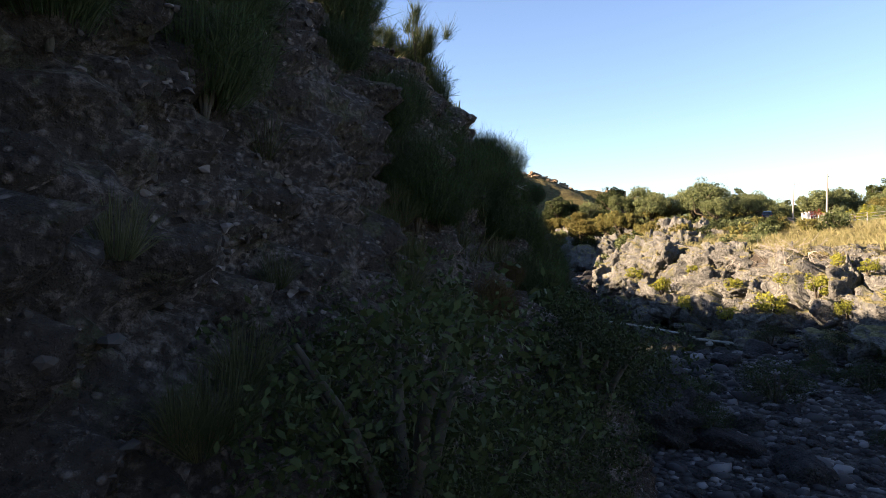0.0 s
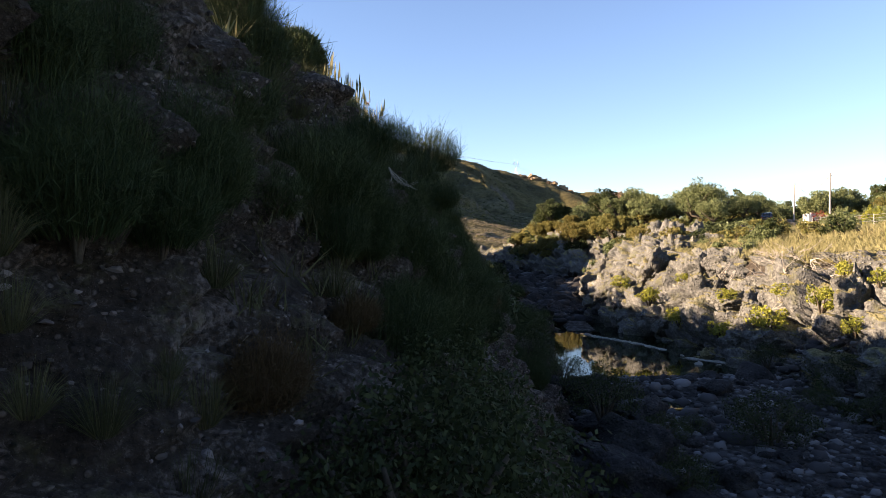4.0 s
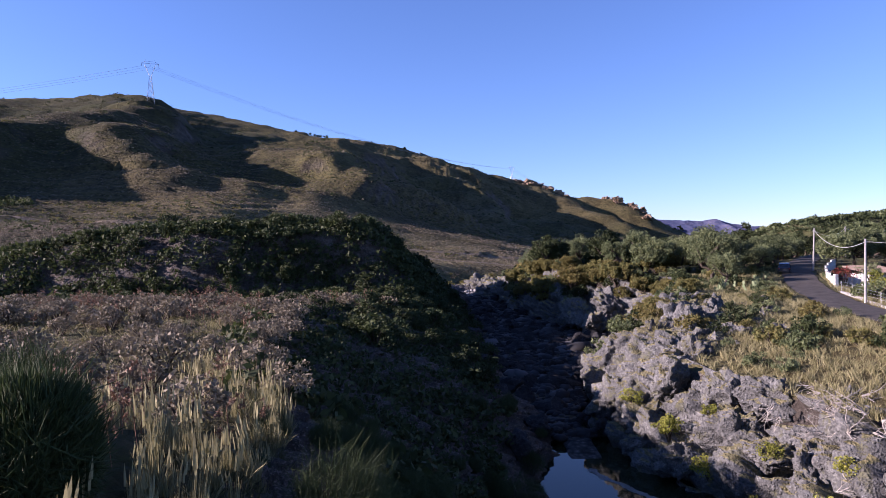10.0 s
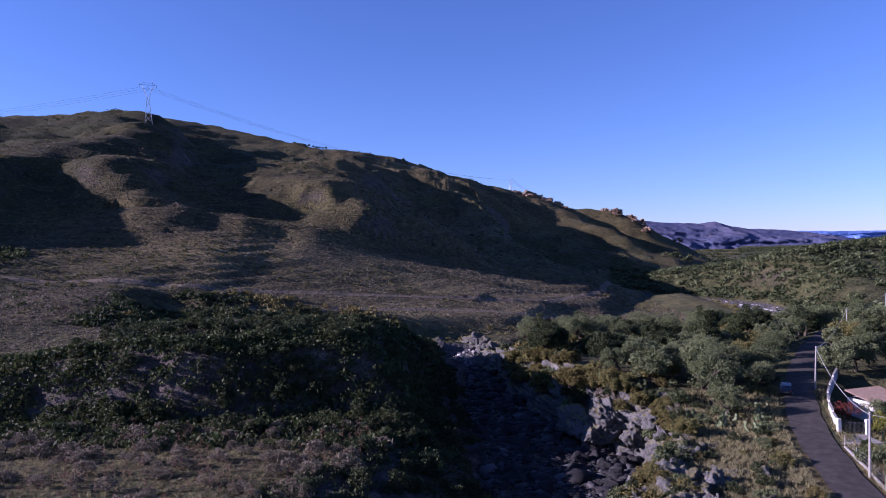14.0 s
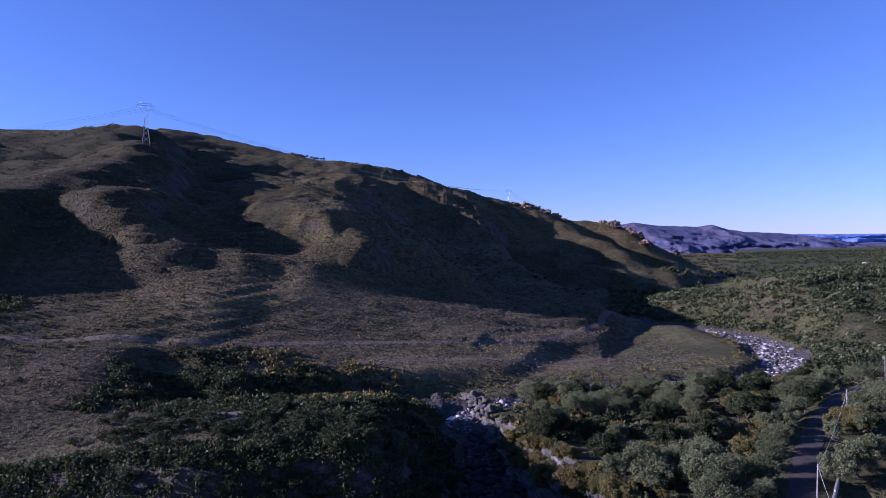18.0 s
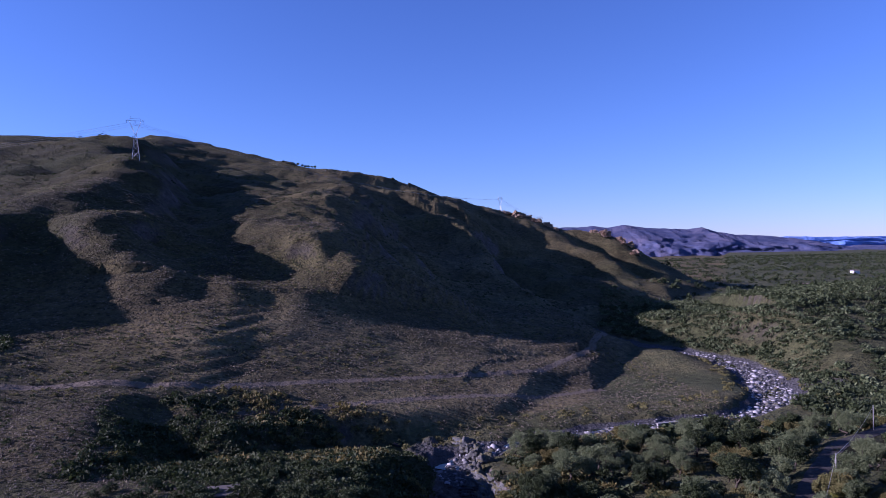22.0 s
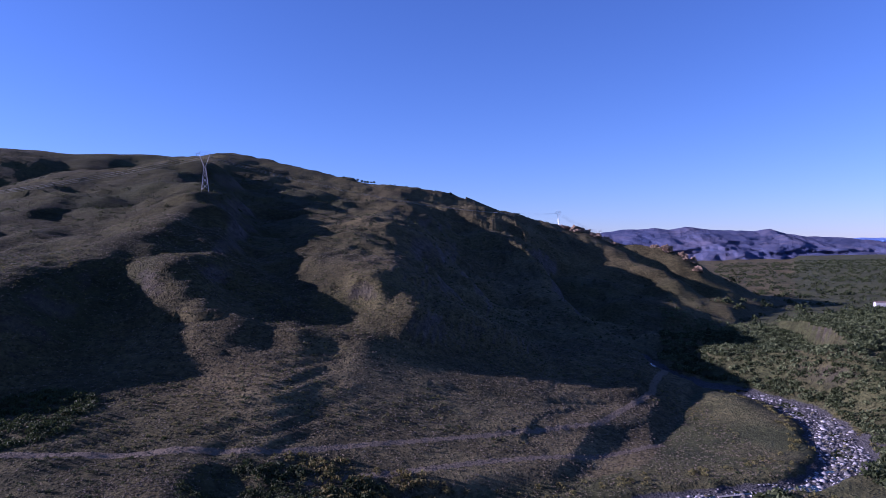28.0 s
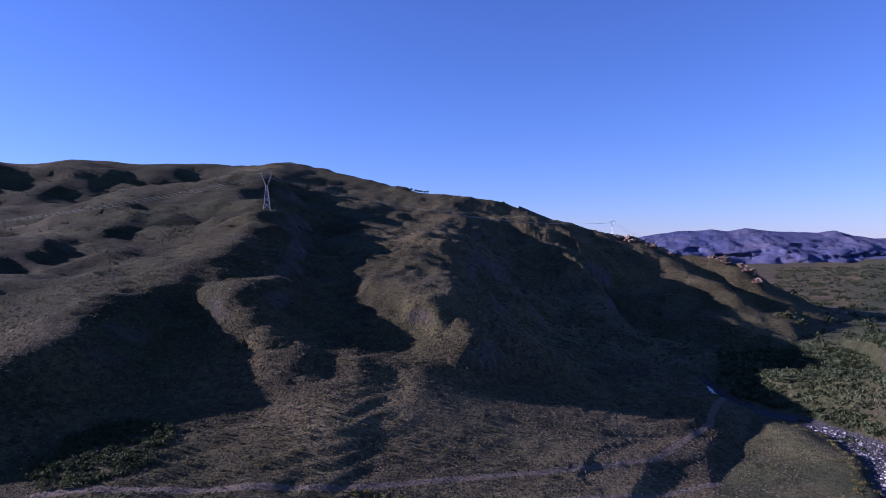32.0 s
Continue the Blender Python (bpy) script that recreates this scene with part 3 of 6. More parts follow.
def build_ground():
    xs = sorted(set(np.arange(-14, 36, 0.45).round(3)) | set(np.round(grow(36, 0.5, 2600, 1.025, 60), 2)) | set(np.round(grow(-14.0, -0.5, 2600, 1.022, 60), 2)))
    ys = sorted(set(np.arange(-26, 84, 0.45).round(3)) | set(np.round(grow(84, 0.5, 4600, 1.014, 90), 2)) | set(np.round(grow(-26.0, -0.8, 500, 1.12, 60), 2)))
    X, Y = np.meshgrid(np.array(xs), np.array(ys))
    x, y = X.ravel(), Y.ravel()
    z, rocky, gravel, green, track, scrub = land(x, y)
    # the walls near the way have a skin of their own: sink the sheet behind it
    lrim, ltoe, rtoe, rrim = (np.interp(y, GY, g) for g in (G_LRIM, G_LTOE, G_RTOE, G_RRIM))
    near = sstep(-30, -24, y) * sstep(188, 182, y)
    wall = np.maximum(sstep(lrim - 0.2, lrim + 1.3, x) * sstep(ltoe + 1.2, ltoe - 0.4, x), sstep(rrim + 0.2, rrim - 1.6, x) * sstep(rtoe - 1.2, rtoe + 0.4, x))
    z = z - 3.2 * near * wall
    ground = new("ground", mesh_of("ground", np.stack([x, y, z], 1), grid_faces(len(xs), len(ys)), GROUND, smooth=True))
    for name, a in (("rocky", rocky), ("gravel", gravel), ("green", green), ("track", track), ("hill", scrub)):
        ground.data.attributes.new(name, "FLOAT", "POINT").data.foreach_set("value", a.astype(np.float32))
    return tagged(ground, "dry grassy valley floor, gorge and hillsides of bare earth", "ground", kind="structure")


build_ground()


def noise3(p, size, octaves=4):
    return noise.fractal(Vector(p) / size, 0.9, 2.1, octaves, noise_basis="PERLIN_ORIGINAL")


def gorge_wall(name, toe, rim, top, ys, rows, out, rough, knob, mat, profile):
    """A rough rock skin over one wall of the gorge, from its toe to just past its rim."""
    fl = np.interp(ys, GY, G_FLOOR) - 0.6
    tx, rx, tz = np.interp(ys, GY, toe), np.interp(ys, GY, rim), np.interp(ys, GY, top)
    rx = rx + fbm(ys, ys * 0 + out, 7, 4, seed=61) * np.where(ys < 20, 0.35, 0.9)
    tx = tx + fbm(ys, ys * 0 + out * 3, 6, 3, seed=62) * 0.6
    verts = []
    for j in range(rows):
        s = j / (rows - 1)
        fx, fz = profile(s)
        for i, y in enumerate(ys):
            x = tx[i] + (rx[i] - tx[i]) * fx
            z = fl[i] + (tz[i] + 0.1 - fl[i]) * fz
            p = (x, y, z)
            if rough < 1:
                big = noise3(p, 4.5, 3)
                lump = noise.voronoi(Vector((p[0] / 0.8, p[1] / 0.8, p[2] / 0.6)))[0]
                k = (0.5 - lump[0]) * knob * 0.5 + min(0.35, lump[1] - lump[0]) * knob - 0.2 * knob + abs(noise3(p, 1.6, 4)) * 0.55
                if y < 16:
                    stone = noise.voronoi(Vector(p) / 0.27)[0]
                    k += min(0.4, stone[1] - stone[0]) * 0.3 - 0.06
            else:
                q = Vector((p[0] / 2.3, p[1] / 2.3, p[2] / 3.0)) + 0.25 * noise.noise_vector(Vector(p) / 2.5)
                dist, pts = noise.voronoi(q)
                small = noise.voronoi(q * 2.7)[0]
                big = 0.9 * abs(noise3(p, 7.0, 4)) - 0.2
                k = knob * (noise.cell(pts[0] * 5.3) * 0.9 + min(0.3, dist[1] - dist[0]) * 1.6 - 0.75) + (min(0.3, small[1] - small[0]) - 0.2) * 0.9
            fine = noise3(p, 0.55, 4)
            fade = 1.0 if s < 0.9 else max(0.0, (1 - s) / 0.1)
            d = (big * rough + k + fine * 0.22 + noise3(p, 0.22, 2) * 0.07) * (0.25 + 0.75 * fade)
            if rough >= 1:
                verts.append((x + out * d * 0.8, y + 0.5 * noise3((p[1], p[2], p[0]), 2.2, 3), z + 0.62 * d * fade))
                continue
            verts.append((x + out * d, y + 0.35 * noise3((p[1], p[2], p[0]), 2.2, 2) * rough, z + 0.35 * d * (1 - fade * 0.5)))
    me = mesh_of(name, verts, grid_faces(len(ys), rows) if out > 0 else grid_faces(len(ys), rows)[:, ::-1], mat, smooth=True)
    return new(name, me)


def left_profile(s):
    return (s ** 1.25 * 1.12, min(1.0, (s / 0.93) ** 0.87))


def right_profile(s):
    """Ledges and risers, steeper below."""
    k = 4 * min(1.0, s / 0.96)
    f = k - math.floor(k)
    step = f * f * (3 - 2 * f)
    a = (0.45 * k + 0.55 * (math.floor(k) + max(0.0, (f - 0.55) / 0.45))) / 4
    b = (0.35 * k + 0.65 * (math.floor(k) + min(1.0, f / 0.6))) / 4
    return (0.85 * a ** 1.1 + 0.2 * s, min(1.0, b ** 0.9))


tagged(gorge_wall("cliff_1", G_LTOE, G_LRIM, G_LTOP, np.concatenate([np.arange(-26, -19, 0.3), np.arange(-19, 14, 0.11), np.arange(14, 60, 0.22), np.arange(60, 186, 0.6)]), 120, 1, 0.8, 0.75, CLIFF, left_profile), "brown conglomerate gorge wall toned dark for shade, with embedded stones", "cliff", kind="structure")
tagged(gorge_wall("cliff_2", G_RTOE, G_RRIM, G_RTOP, np.concatenate([np.arange(-26, 84, 0.24), np.arange(84, 186, 0.55)]), 80, -1, 1.7, 1.5, LAVA, right_profile), "sunlit craggy grey rock wall of the gorge", "cliff", kind="structure")


def ribbon(name, line, half, mat, lift=0.0, wobble=0.0, step=1.5):
    pts = []
    for (ax, ay, az), (bx, by, bz) in zip(line, line[1:]):
        k = max(2, int(math.hypot(bx - ax, by - ay) / step))
        pts += [(ax + (bx - ax) * i / k, ay + (by - ay) * i / k, az + (bz - az) * i / k) for i in range(k)]
    pts.append(line[-1])
    p = np.array(pts, float)
    for _ in range(12):
        p[1:-1] = 0.25 * p[:-2] + 0.5 * p[1:-1] + 0.25 * p[2:]
    d = np.gradient(p[:, :2], axis=0)
    d /= np.linalg.norm(d, axis=1)[:, None]
    n = np.stack([-d[:, 1], d[:, 0]], 1)
    verts, cols = [], 7
    for i in range(len(p)):
        for j in range(cols):
            s = (j / (cols - 1) * 2 - 1) * (half + wobble * noise.noise((i * 0.35, j * 3.0, 0)) * (j in (0, cols - 1)))
            verts.append((p[i, 0] + n[i, 0] * s, p[i, 1] + n[i, 1] * s, p[i, 2] + lift + 0.05 * (1 - (s / half) ** 2)))
    return new(name, mesh_of(name, verts, grid_faces(cols, len(p))[:, ::-1], mat, smooth=True))


tagged(ribbon("road", ROAD, 2.2, ASPHALT, 0.03, 0.35), "narrow worn grey asphalt lane between verges", "road", kind="structure")


def water_sheet(name, x0, x1, y0, y1, z, label):
    nx, ny = 12, 24
    verts = [(x0 + (x1 - x0) * i / (nx - 1), y0 + (y1 - y0) * j / (ny - 1), z) for j in range(ny) for i in range(nx)]
    ob = new(name, mesh_of(name, verts, grid_faces(nx, ny), WATER, smooth=True))
    return tagged(ob, label, "water", kind="structure")


water_sheet("water_1", 0.5, 18.5, 26.5, 59, 0.0, "still dark green pool reflecting cliff and sky")
water_sheet("water_2", 8.6, 10.2, 23.6, 25.6, -0.3, "small still puddle among the river stones")
tagged(ribbon("water_3", [(a, b, c - 0.12) for a, b, c in RIVER[1:]], 5.0, WATER, 0.0, 1.5), "shallow blue river water over stones", "water", kind="structure")


# ---- far mountains ----
def mountains(name, y, profile, mat, label, depth=500, seed=1):
    xs = np.linspace(profile[0][0], profile[-1][0], 260)
    top = np.interp(xs, [p[0] for p in profile], [p[1] for p in profile])
    top = top + fbm(xs, xs * 0 + seed, 260, 5, 0.55, seed) * 9
    rows, verts = 26, []
    for j in range(rows):
        s = j / (rows - 1)
        zz = -20 + (top + 20) * s ** 0.8
        yy = y - depth * (1 - s) + fbm(xs, xs * 0 + j * 40, 180, 5, 0.6, seed + 4) * 90 * (1 - s)
        zz = zz + fbm(xs, xs * 0 + j * 60, 150, 5, 0.6, seed + 9) * 14 * s * (1 - s) * 4 * 0.5
        verts += list(zip(xs, yy, zz))
    return tagged(new(name, mesh_of(name, verts, grid_faces(len(xs), rows), mat, smooth=True)), label, "mountains", kind="structure")


# both ranges carry the haze of distance in their material colour
mountains("backdrop_1", 4350, [(600, 150), (874, 180), (1120, 182), (1240, 204), (1400, 176), (1532, 164), (1650, 160), (1753, 176), (1860, 140), (1970, 118), (2150, 104), (2340, 88), (2660, 40), (3600, 20)], FARHILL, "ochre far mountain range with blue haze in its colour", 700)
mountains("backdrop_2", 4780, [(400, 60), (1900, 95), (2350, 108), (2700, 100), (3200, 98), (4300, 90)], FARPLAIN, "ridge on the horizon with pale blue haze in its colour", 60, 7)


# ---- plants ----
RNG = np.random.default_rng(11)


def part(name, me, parent, label="", m=None):
    """One mesh as a part of a thing."""
    ob = new(name, me)
    ob.parent = parent
    if m is not None:
        ob.matrix_local = m
    return tagged(ob, label)


def blades(base, tip, width, bend=0.0, rng=RNG):
    """Tapered two-piece blades from base to tip points (n x 3)."""
    base, tip = np.asarray(base, float), np.asarray(tip, float)
    n = len(base)
    d = tip - base
    side = np.cross(d, rng.normal(size=(n, 3)))
    side /= np.linalg.norm(side, axis=1)[:, None] + 1e-9
    w = np.broadcast_to(np.asarray(width, float), (n,))[:, None]
    mid = base + 0.55 * d + np.array([0, 0, 1]) * bend * np.linalg.norm(d, axis=1)[:, None]
    v = np.stack([base - side * w / 2, base + side * w / 2, mid + side * w * 0.42, mid - side * w * 0.42, tip], 1).reshape(-1, 3)
    k = np.arange(n)[:, None] * 5
    return v, [tuple(q) for q in (k + [0, 1, 2, 3]).tolist()] + [tuple(q) for q in (k + [3, 2, 4]).tolist()]


def leaves(at, size, rng=RNG, flat=0.0):
    """Single pointed leaf quads with random turns at points (n x 3)."""
    n = len(at)
    a = rng.normal(size=(n, 3))
    a[:, 2] *= 1 - flat
    a /= np.linalg.norm(a, axis=1)[:, None]
    b = np.cross(a, rng.normal(size=(n, 3)))
    b /= np.linalg.norm(b, axis=1)[:, None]
    s = (np.asarray(size) * rng.uniform(0.6, 1.4, n))[:, None]
    v = np.stack([at - a * s, at + b * s * 0.5, at + a * s, at - b * s * 0.5], 1).reshape(-1, 3)
    k = np.arange(n)[:, None] * 4
    return v, (k + [0, 1, 2, 3]).tolist()


def merge(*pieces):
    vs, fs, o = [], [], 0
    for v, f in pieces:
        vs.append(np.asarray(v, float).reshape(-1, 3))
        fs += [tuple(i + o for i in q) for q in f]
        o += len(vs[-1])
    return np.concatenate(vs), fs


def tube(path, radii, sides=6):
    """A tapered limb along a path."""
    path = [Vector(p) for p in path]
    v = []
    for i, p in enumerate(path):
        d = (path[min(i + 1, len(path) - 1)] - path[max(i - 1, 0)]).normalized()
        q = d.to_track_quat("Z", "Y")
        v += [p + q @ Vector((math.cos(a) * radii[i], math.sin(a) * radii[i], 0)) for a in (k * 2 * math.pi / sides for k in range(sides))]
    f = [(i * sides + k, i * sides + (k + 1) % sides, (i + 1) * sides + (k + 1) % sides, (i + 1) * sides + k) for i in range(len(path) - 1) for k in range(sides)]
    f.append(tuple(range((len(path) - 1) * sides, len(path) * sides)))
    return np.array([tuple(p) for p in v]), f


def crown_points(rng, lumps, per, rx, rz, cz):
    """Points of a crown: leaf clumps round uneven lobes, with gaps between them."""
    pts = []
    for _ in range(lumps):
        a, u = rng.uniform(0, 2 * math.pi), rng.uniform(-0.75, 1.0)
        r = rng.uniform(0.45, 1.0)
        c = np.array([math.cos(a) * math.sqrt(max(0, 1 - u * u)) * rx * r, math.sin(a) * math.sqrt(max(0, 1 - u * u)) * rx * r, cz + u * rz * r])
        q = rng.normal(size=(per, 3))
        q /= np.linalg.norm(q, axis=1)[:, None]
        q *= rng.uniform(0.55, 1.0, per)[:, None] * rng.uniform(0.2, 0.36) * rx
        q[:, 2] *= 0.8
        pts.append(c + q)
    return np.concatenate(pts)


def tree_kind(seed, hgt, rx, mat, lumps=48, per=125, leaf=0.15, name="olive_tree", low=0.3, label="grey-green olive tree on the terrace", cat="tree"):
    rng = np.random.default_rng(seed)
    root = new(name)
    limbs = []
    trunk = [(0, 0, -0.3)]
    for k in range(1, 4):
        trunk.append((rng.normal() * 0.08 * hgt * k / 3, rng.normal() * 0.08 * hgt * k / 3, hgt * low * k / 3 + 0.1))
    limbs.append(tube(trunk, [0.05 * hgt, 0.042 * hgt, 0.036 * hgt, 0.03 * hgt], 7))
    for k in range(6):
        a = k * 1.05 + rng.uniform(0, 0.6)
        e = (math.cos(a) * rx * 0.7, math.sin(a) * rx * 0.7, hgt * rng.uniform(0.55, 0.85))
        m = [(trunk[-1][i] + e[i]) / 2 + rng.normal() * 0.06 * hgt for i in range(3)]
        limbs.append(tube([trunk[-1], m, e], [0.026 * hgt, 0.018 * hgt, 0.006 * hgt], 5))
    v, f = merge(*limbs)
    part("trunk", mesh_of("trunk", v, f, BARK, smooth=True), root)
    rz = hgt * (1 - low) * 0.5
    p = crown_points(rng, lumps, per, rx, rz, hgt * low + rz)
    v, f = leaves(p, leaf, rng)
    part("crown", mesh_of("crown", v, f, mat), root)
    return tagged(root, label, cat, group="trees on the right bank")


def broom_kind(seed, hgt, rx, mat, stems=800, width=0.0065, name="broom_shrub", label="dense green broom shrub on the gorge edge", ball=False):
    """Upright wiry stems that fan out from a woody base."""
    rng = np.random.default_rng(seed)
    root = new(name)
    a, u = rng.uniform(0, 2 * math.pi, stems), np.sqrt(rng.uniform(0, 1, stems))
    top = np.stack([np.cos(a) * u * rx, np.sin(a) * u * rx, hgt * (1.0 - 0.42 * u ** 2) * rng.uniform(0.72, 1.06, stems)], 1)
    if ball:
        w = rng.uniform(-0.75, 1.0, stems)
        top = np.stack([np.cos(a) * np.sqrt(1 - w * w) * rx, np.sin(a) * np.sqrt(1 - w * w) * rx, hgt * 0.52 + w * rx * 0.92], 1) * rng.uniform(0.85, 1.04, stems)[:, None]
    start = top * np.array([0.5, 0.5, 0.0]) + np.array([0, 0, 0.05]) + rng.normal(size=(stems, 3)) * 0.04
    mid = start + (top - start) * 0.5 + np.stack([np.cos(a) * u * rx * 0.12, np.sin(a) * u * rx * 0.12, 0 * a], 1)
    tips, roots = [top], [mid]
    for _ in range(5):
        f = rng.uniform(-0.75, 0.95, stems)[:, None]
        q = mid + (top - mid) * f
        tips.append(q + (top - mid) * rng.uniform(0.15, 0.4, stems)[:, None] + rng.normal(size=(stems, 3)) * 0.2 * rx)
        roots.append(q)
    wood = [tube([(0, 0, -0.25), (math.cos(k) * rx * 0.15, math.sin(k) * rx * 0.15, hgt * 0.2), (math.cos(k) * rx * 0.4, math.sin(k) * rx * 0.4, hgt * 0.5)], [0.035, 0.026, 0.012], 5) for k in range(6)]
    v, f = merge(*wood)
    part("stem", mesh_of("stem", v, f, BARK, smooth=True), root)
    if ball:
        n = stems * 5
        way = rng.normal(size=(n, 3))
        way /= np.linalg.norm(way, axis=1)[:, None]
        way[:, 2] = np.where(way[:, 2] < -0.6, -way[:, 2], way[:, 2])
        q = way * rx * rng.uniform(0.66, 0.93, n)[:, None] + np.array([0, 0, hgt * 0.52])
        roots.append(q)
        tips.append(q + (way * 0.55 + np.array([0, 0, 0.45]) + rng.normal(size=(n, 3)) * 0.15) * rng.uniform(0.09, 0.17, n)[:, None])
    v, f = merge(blades(start, mid, width * 1.3, rng=rng), *[blades(r, t, width, rng=rng) for r, t in zip(roots, tips)])
    part("foliage", mesh_of("foliage", v, f, mat), root)
    return tagged(root, label, "shrub", group="brooms on the gorge edge")


def broom_tree_kind(seed, hgt, rx, mat, name="tree_broom", label="tall open broom with bare forked limbs on the rim"):
    """Forked woody limbs that end in brushes of wiry green stems."""
    rng = np.random.default_rng(seed)
    root = new(name)
    wood, tufts = [], []
    fork = np.array([0.05, 0.0, hgt * 0.22])
    wood.append(tube([(0, 0, -0.3), (0.03, 0.02, hgt * 0.1), tuple(fork)], [0.075, 0.065, 0.055], 7))
    for k in range(9):
        a = k * 0.7 + rng.uniform(-0.25, 0.25)
        reach = rx * rng.uniform(0.45, 0.95)
        end = np.array([math.cos(a) * reach, math.sin(a) * reach, hgt * (0.92 - 0.38 * (reach / rx) ** 2) * rng.uniform(0.85, 1.0)])
        mid = fork + (end - fork) * 0.5 + rng.normal(size=3) * 0.09 * rx + np.array([0, 0, -0.06 * hgt])
        wood.append(tube([tuple(fork), tuple(mid), tuple(end)], [0.04, 0.026, 0.01], 5))
        for _ in range(6):
            q = mid + (end - mid) * rng.uniform(0.1, 1.05) + rng.normal(size=3) * 0.16 * rx
            wood.append(tube([tuple(mid + (end - mid) * 0.3), tuple(q)], [0.012, 0.005], 4))
            n = 150
            start = q + rng.normal(size=(n, 3)) * 0.05
            way = rng.normal(size=(n, 3)) * 0.5 + (q - fork) / np.linalg.norm(q - fork) * 0.6 + np.array([0, 0, 0.55])
            tufts.append(blades(start, start + way * rng.uniform(0.16, 0.42, n)[:, None] * hgt / 3.0, 0.008, rng=rng))
    v, f = merge(*wood)
    part("stem", mesh_of("stem", v, f, BARK, smooth=True), root)
    v, f = merge(*tufts)
    part("foliage", mesh_of("foliage", v, f, mat), root)
    return tagged(root, label, "shrub", group="brooms on the gorge edge")


def tuft_kind(seed, hgt, spread, mat, n=130, width=0.007, heads=0, name="grass_tussock", label="arching green grass tussock on the rock"):
    rng = np.random.default_rng(seed)
    root = new(name)
    a, u = rng.uniform(0, 2 * math.pi, n), rng.uniform(0.15, 1, n)
    base = np.stack([np.cos(a) * 0.08, np.sin(a) * 0.08, 0 * a - 0.05], 1)
    top = np.stack([np.cos(a) * u * spread, np.sin(a) * u * spread, hgt * (1.05 - 0.75 * u ** 1.5) * rng.uniform(0.7, 1.1, n)], 1)
    v, f = blades(base, top, width, 0.16, rng)
    part("foliage", mesh_of("foliage", v, f, mat), root)
    if heads:
        a, u = rng.uniform(0, 2 * math.pi, heads), rng.uniform(0, 0.5, heads)
        top = np.stack([np.cos(a) * u * spread, np.sin(a) * u * spread, hgt * rng.uniform(1.2, 1.7, heads)], 1)
        st = blades(top * np.array([0.1, 0.1, 0]), top, 0.008, 0, rng)
        hd = blades(top - (top * np.array([0.1, 0.1, 0.2])), top + np.array([0, 0, 0.12]) * hgt, 0.035, 0, rng)
        v, f = merge(st, hd)
        tagged(part("seed_plume", mesh_of("seed_plume", v, f, DRYGRASS), root, "pale dry seed heads"), kind="stuff")
    return tagged(root, label, "grass", group="grass tussocks")


def bush_kind(seed, hgt, rx, mat, lumps=18, per=26, leaf=0.07, name="bush", label="", group="bushes"):
    rng = np.random.default_rng(seed)
    root = new(name)
    wood = [tube([(0, 0, -0.2), (math.cos(k * 1.3) * rx * 0.3, math.sin(k * 1.3) * rx * 0.3, hgt * 0.4), (math.cos(k * 1.3) * rx * 0.6, math.sin(k * 1.3) * rx * 0.6, hgt * 0.7)], [0.04 * hgt, 0.025 * hgt, 0.01 * hgt], 5) for k in range(5)]
    v, f = merge(*wood)
    part("stem", mesh_of("stem", v, f, BARK, smooth=True), root)
    p = crown_points(rng, lumps, per, rx, hgt * 0.48, hgt * 0.5)
    v, f = leaves(p, leaf, rng)
    part("foliage", mesh_of("foliage", v, f, mat), root)
    return tagged(root, label, "bush", group=group)


def stalk_kind(seed, hgt, name="thistle_stalk", label="dead brown thistle stalk with dry flower heads"):
    rng = np.random.default_rng(seed)
    root = new(name)
    st = [tube([(0, 0, -0.1), (rng.normal() * 0.03, rng.normal() * 0.03, hgt * 0.5), (rng.normal() * 0.07, rng.normal() * 0.07, hgt)], [0.014, 0.011, 0.006], 5)]
    heads = []
    for k in range(9):
        z0 = hgt * rng.uniform(0.45, 0.95)
        a = rng.uniform(0, 6.28)
        e = (math.cos(a) * hgt * 0.16, math.sin(a) * hgt * 0.16, z0 + hgt * rng.uniform(0.08, 0.16))
        st.append(tube([(0, 0, z0), e], [0.006, 0.004], 4))
        q = rng.normal(size=(12, 3)) * 0.035 + np.array(e)
        heads.append(leaves(q, 0.045, rng))
    v, f = merge(*st)
    tagged(part("stem", mesh_of("stem", v, f, THISTLE, smooth=True), root), kind="stuff")
    v, f = merge(*heads)
    tagged(part("flower_cluster", mesh_of("flower_cluster", v, f, THISTLE), root), kind="stuff")
    return tagged(root, label, "thistle", group="thistle stalks on the meadow")


def cactus_kind(seed, name="prickly_pear", label="spreading prickly pear cactus with pale green pads"):
    rng = np.random.default_rng(seed)
    root = new(name)
    shared = []
    bm = bmesh.new()
    bmesh.ops.create_uvsphere(bm, u_segments=8, v_segments=6, radius=1.0, matrix=Matrix.Diagonal((0.19, 0.04, 0.27, 1)))
    me = bpy.data.meshes.new("pad")
    bm.to_mesh(me)
    bm.free()
    me.materials.append(CACTUS)
    tops = [((rng.normal() * 0.6, rng.normal() * 0.6, 0.1), rng.uniform(0, 180)) for _ in range(7)]
    for k in range(26):
        (bx, by, bz), az = tops[int(rng.integers(len(tops)))]
        tilt, turn = rng.normal() * 28, az + rng.normal() * 40
        m = pose(bx, by, bz, 0, tilt, turn) @ pose(0, 0, 0.24)
        part("pad", me, root, m=m)
        tip = m @ Vector((0, 0, 0.24))
        if 0.05 < tip.z < 1.0:
            tops.append((tuple(tip), turn))
    return tagged(root, label, "cactus", group="prickly pears beside the lane")


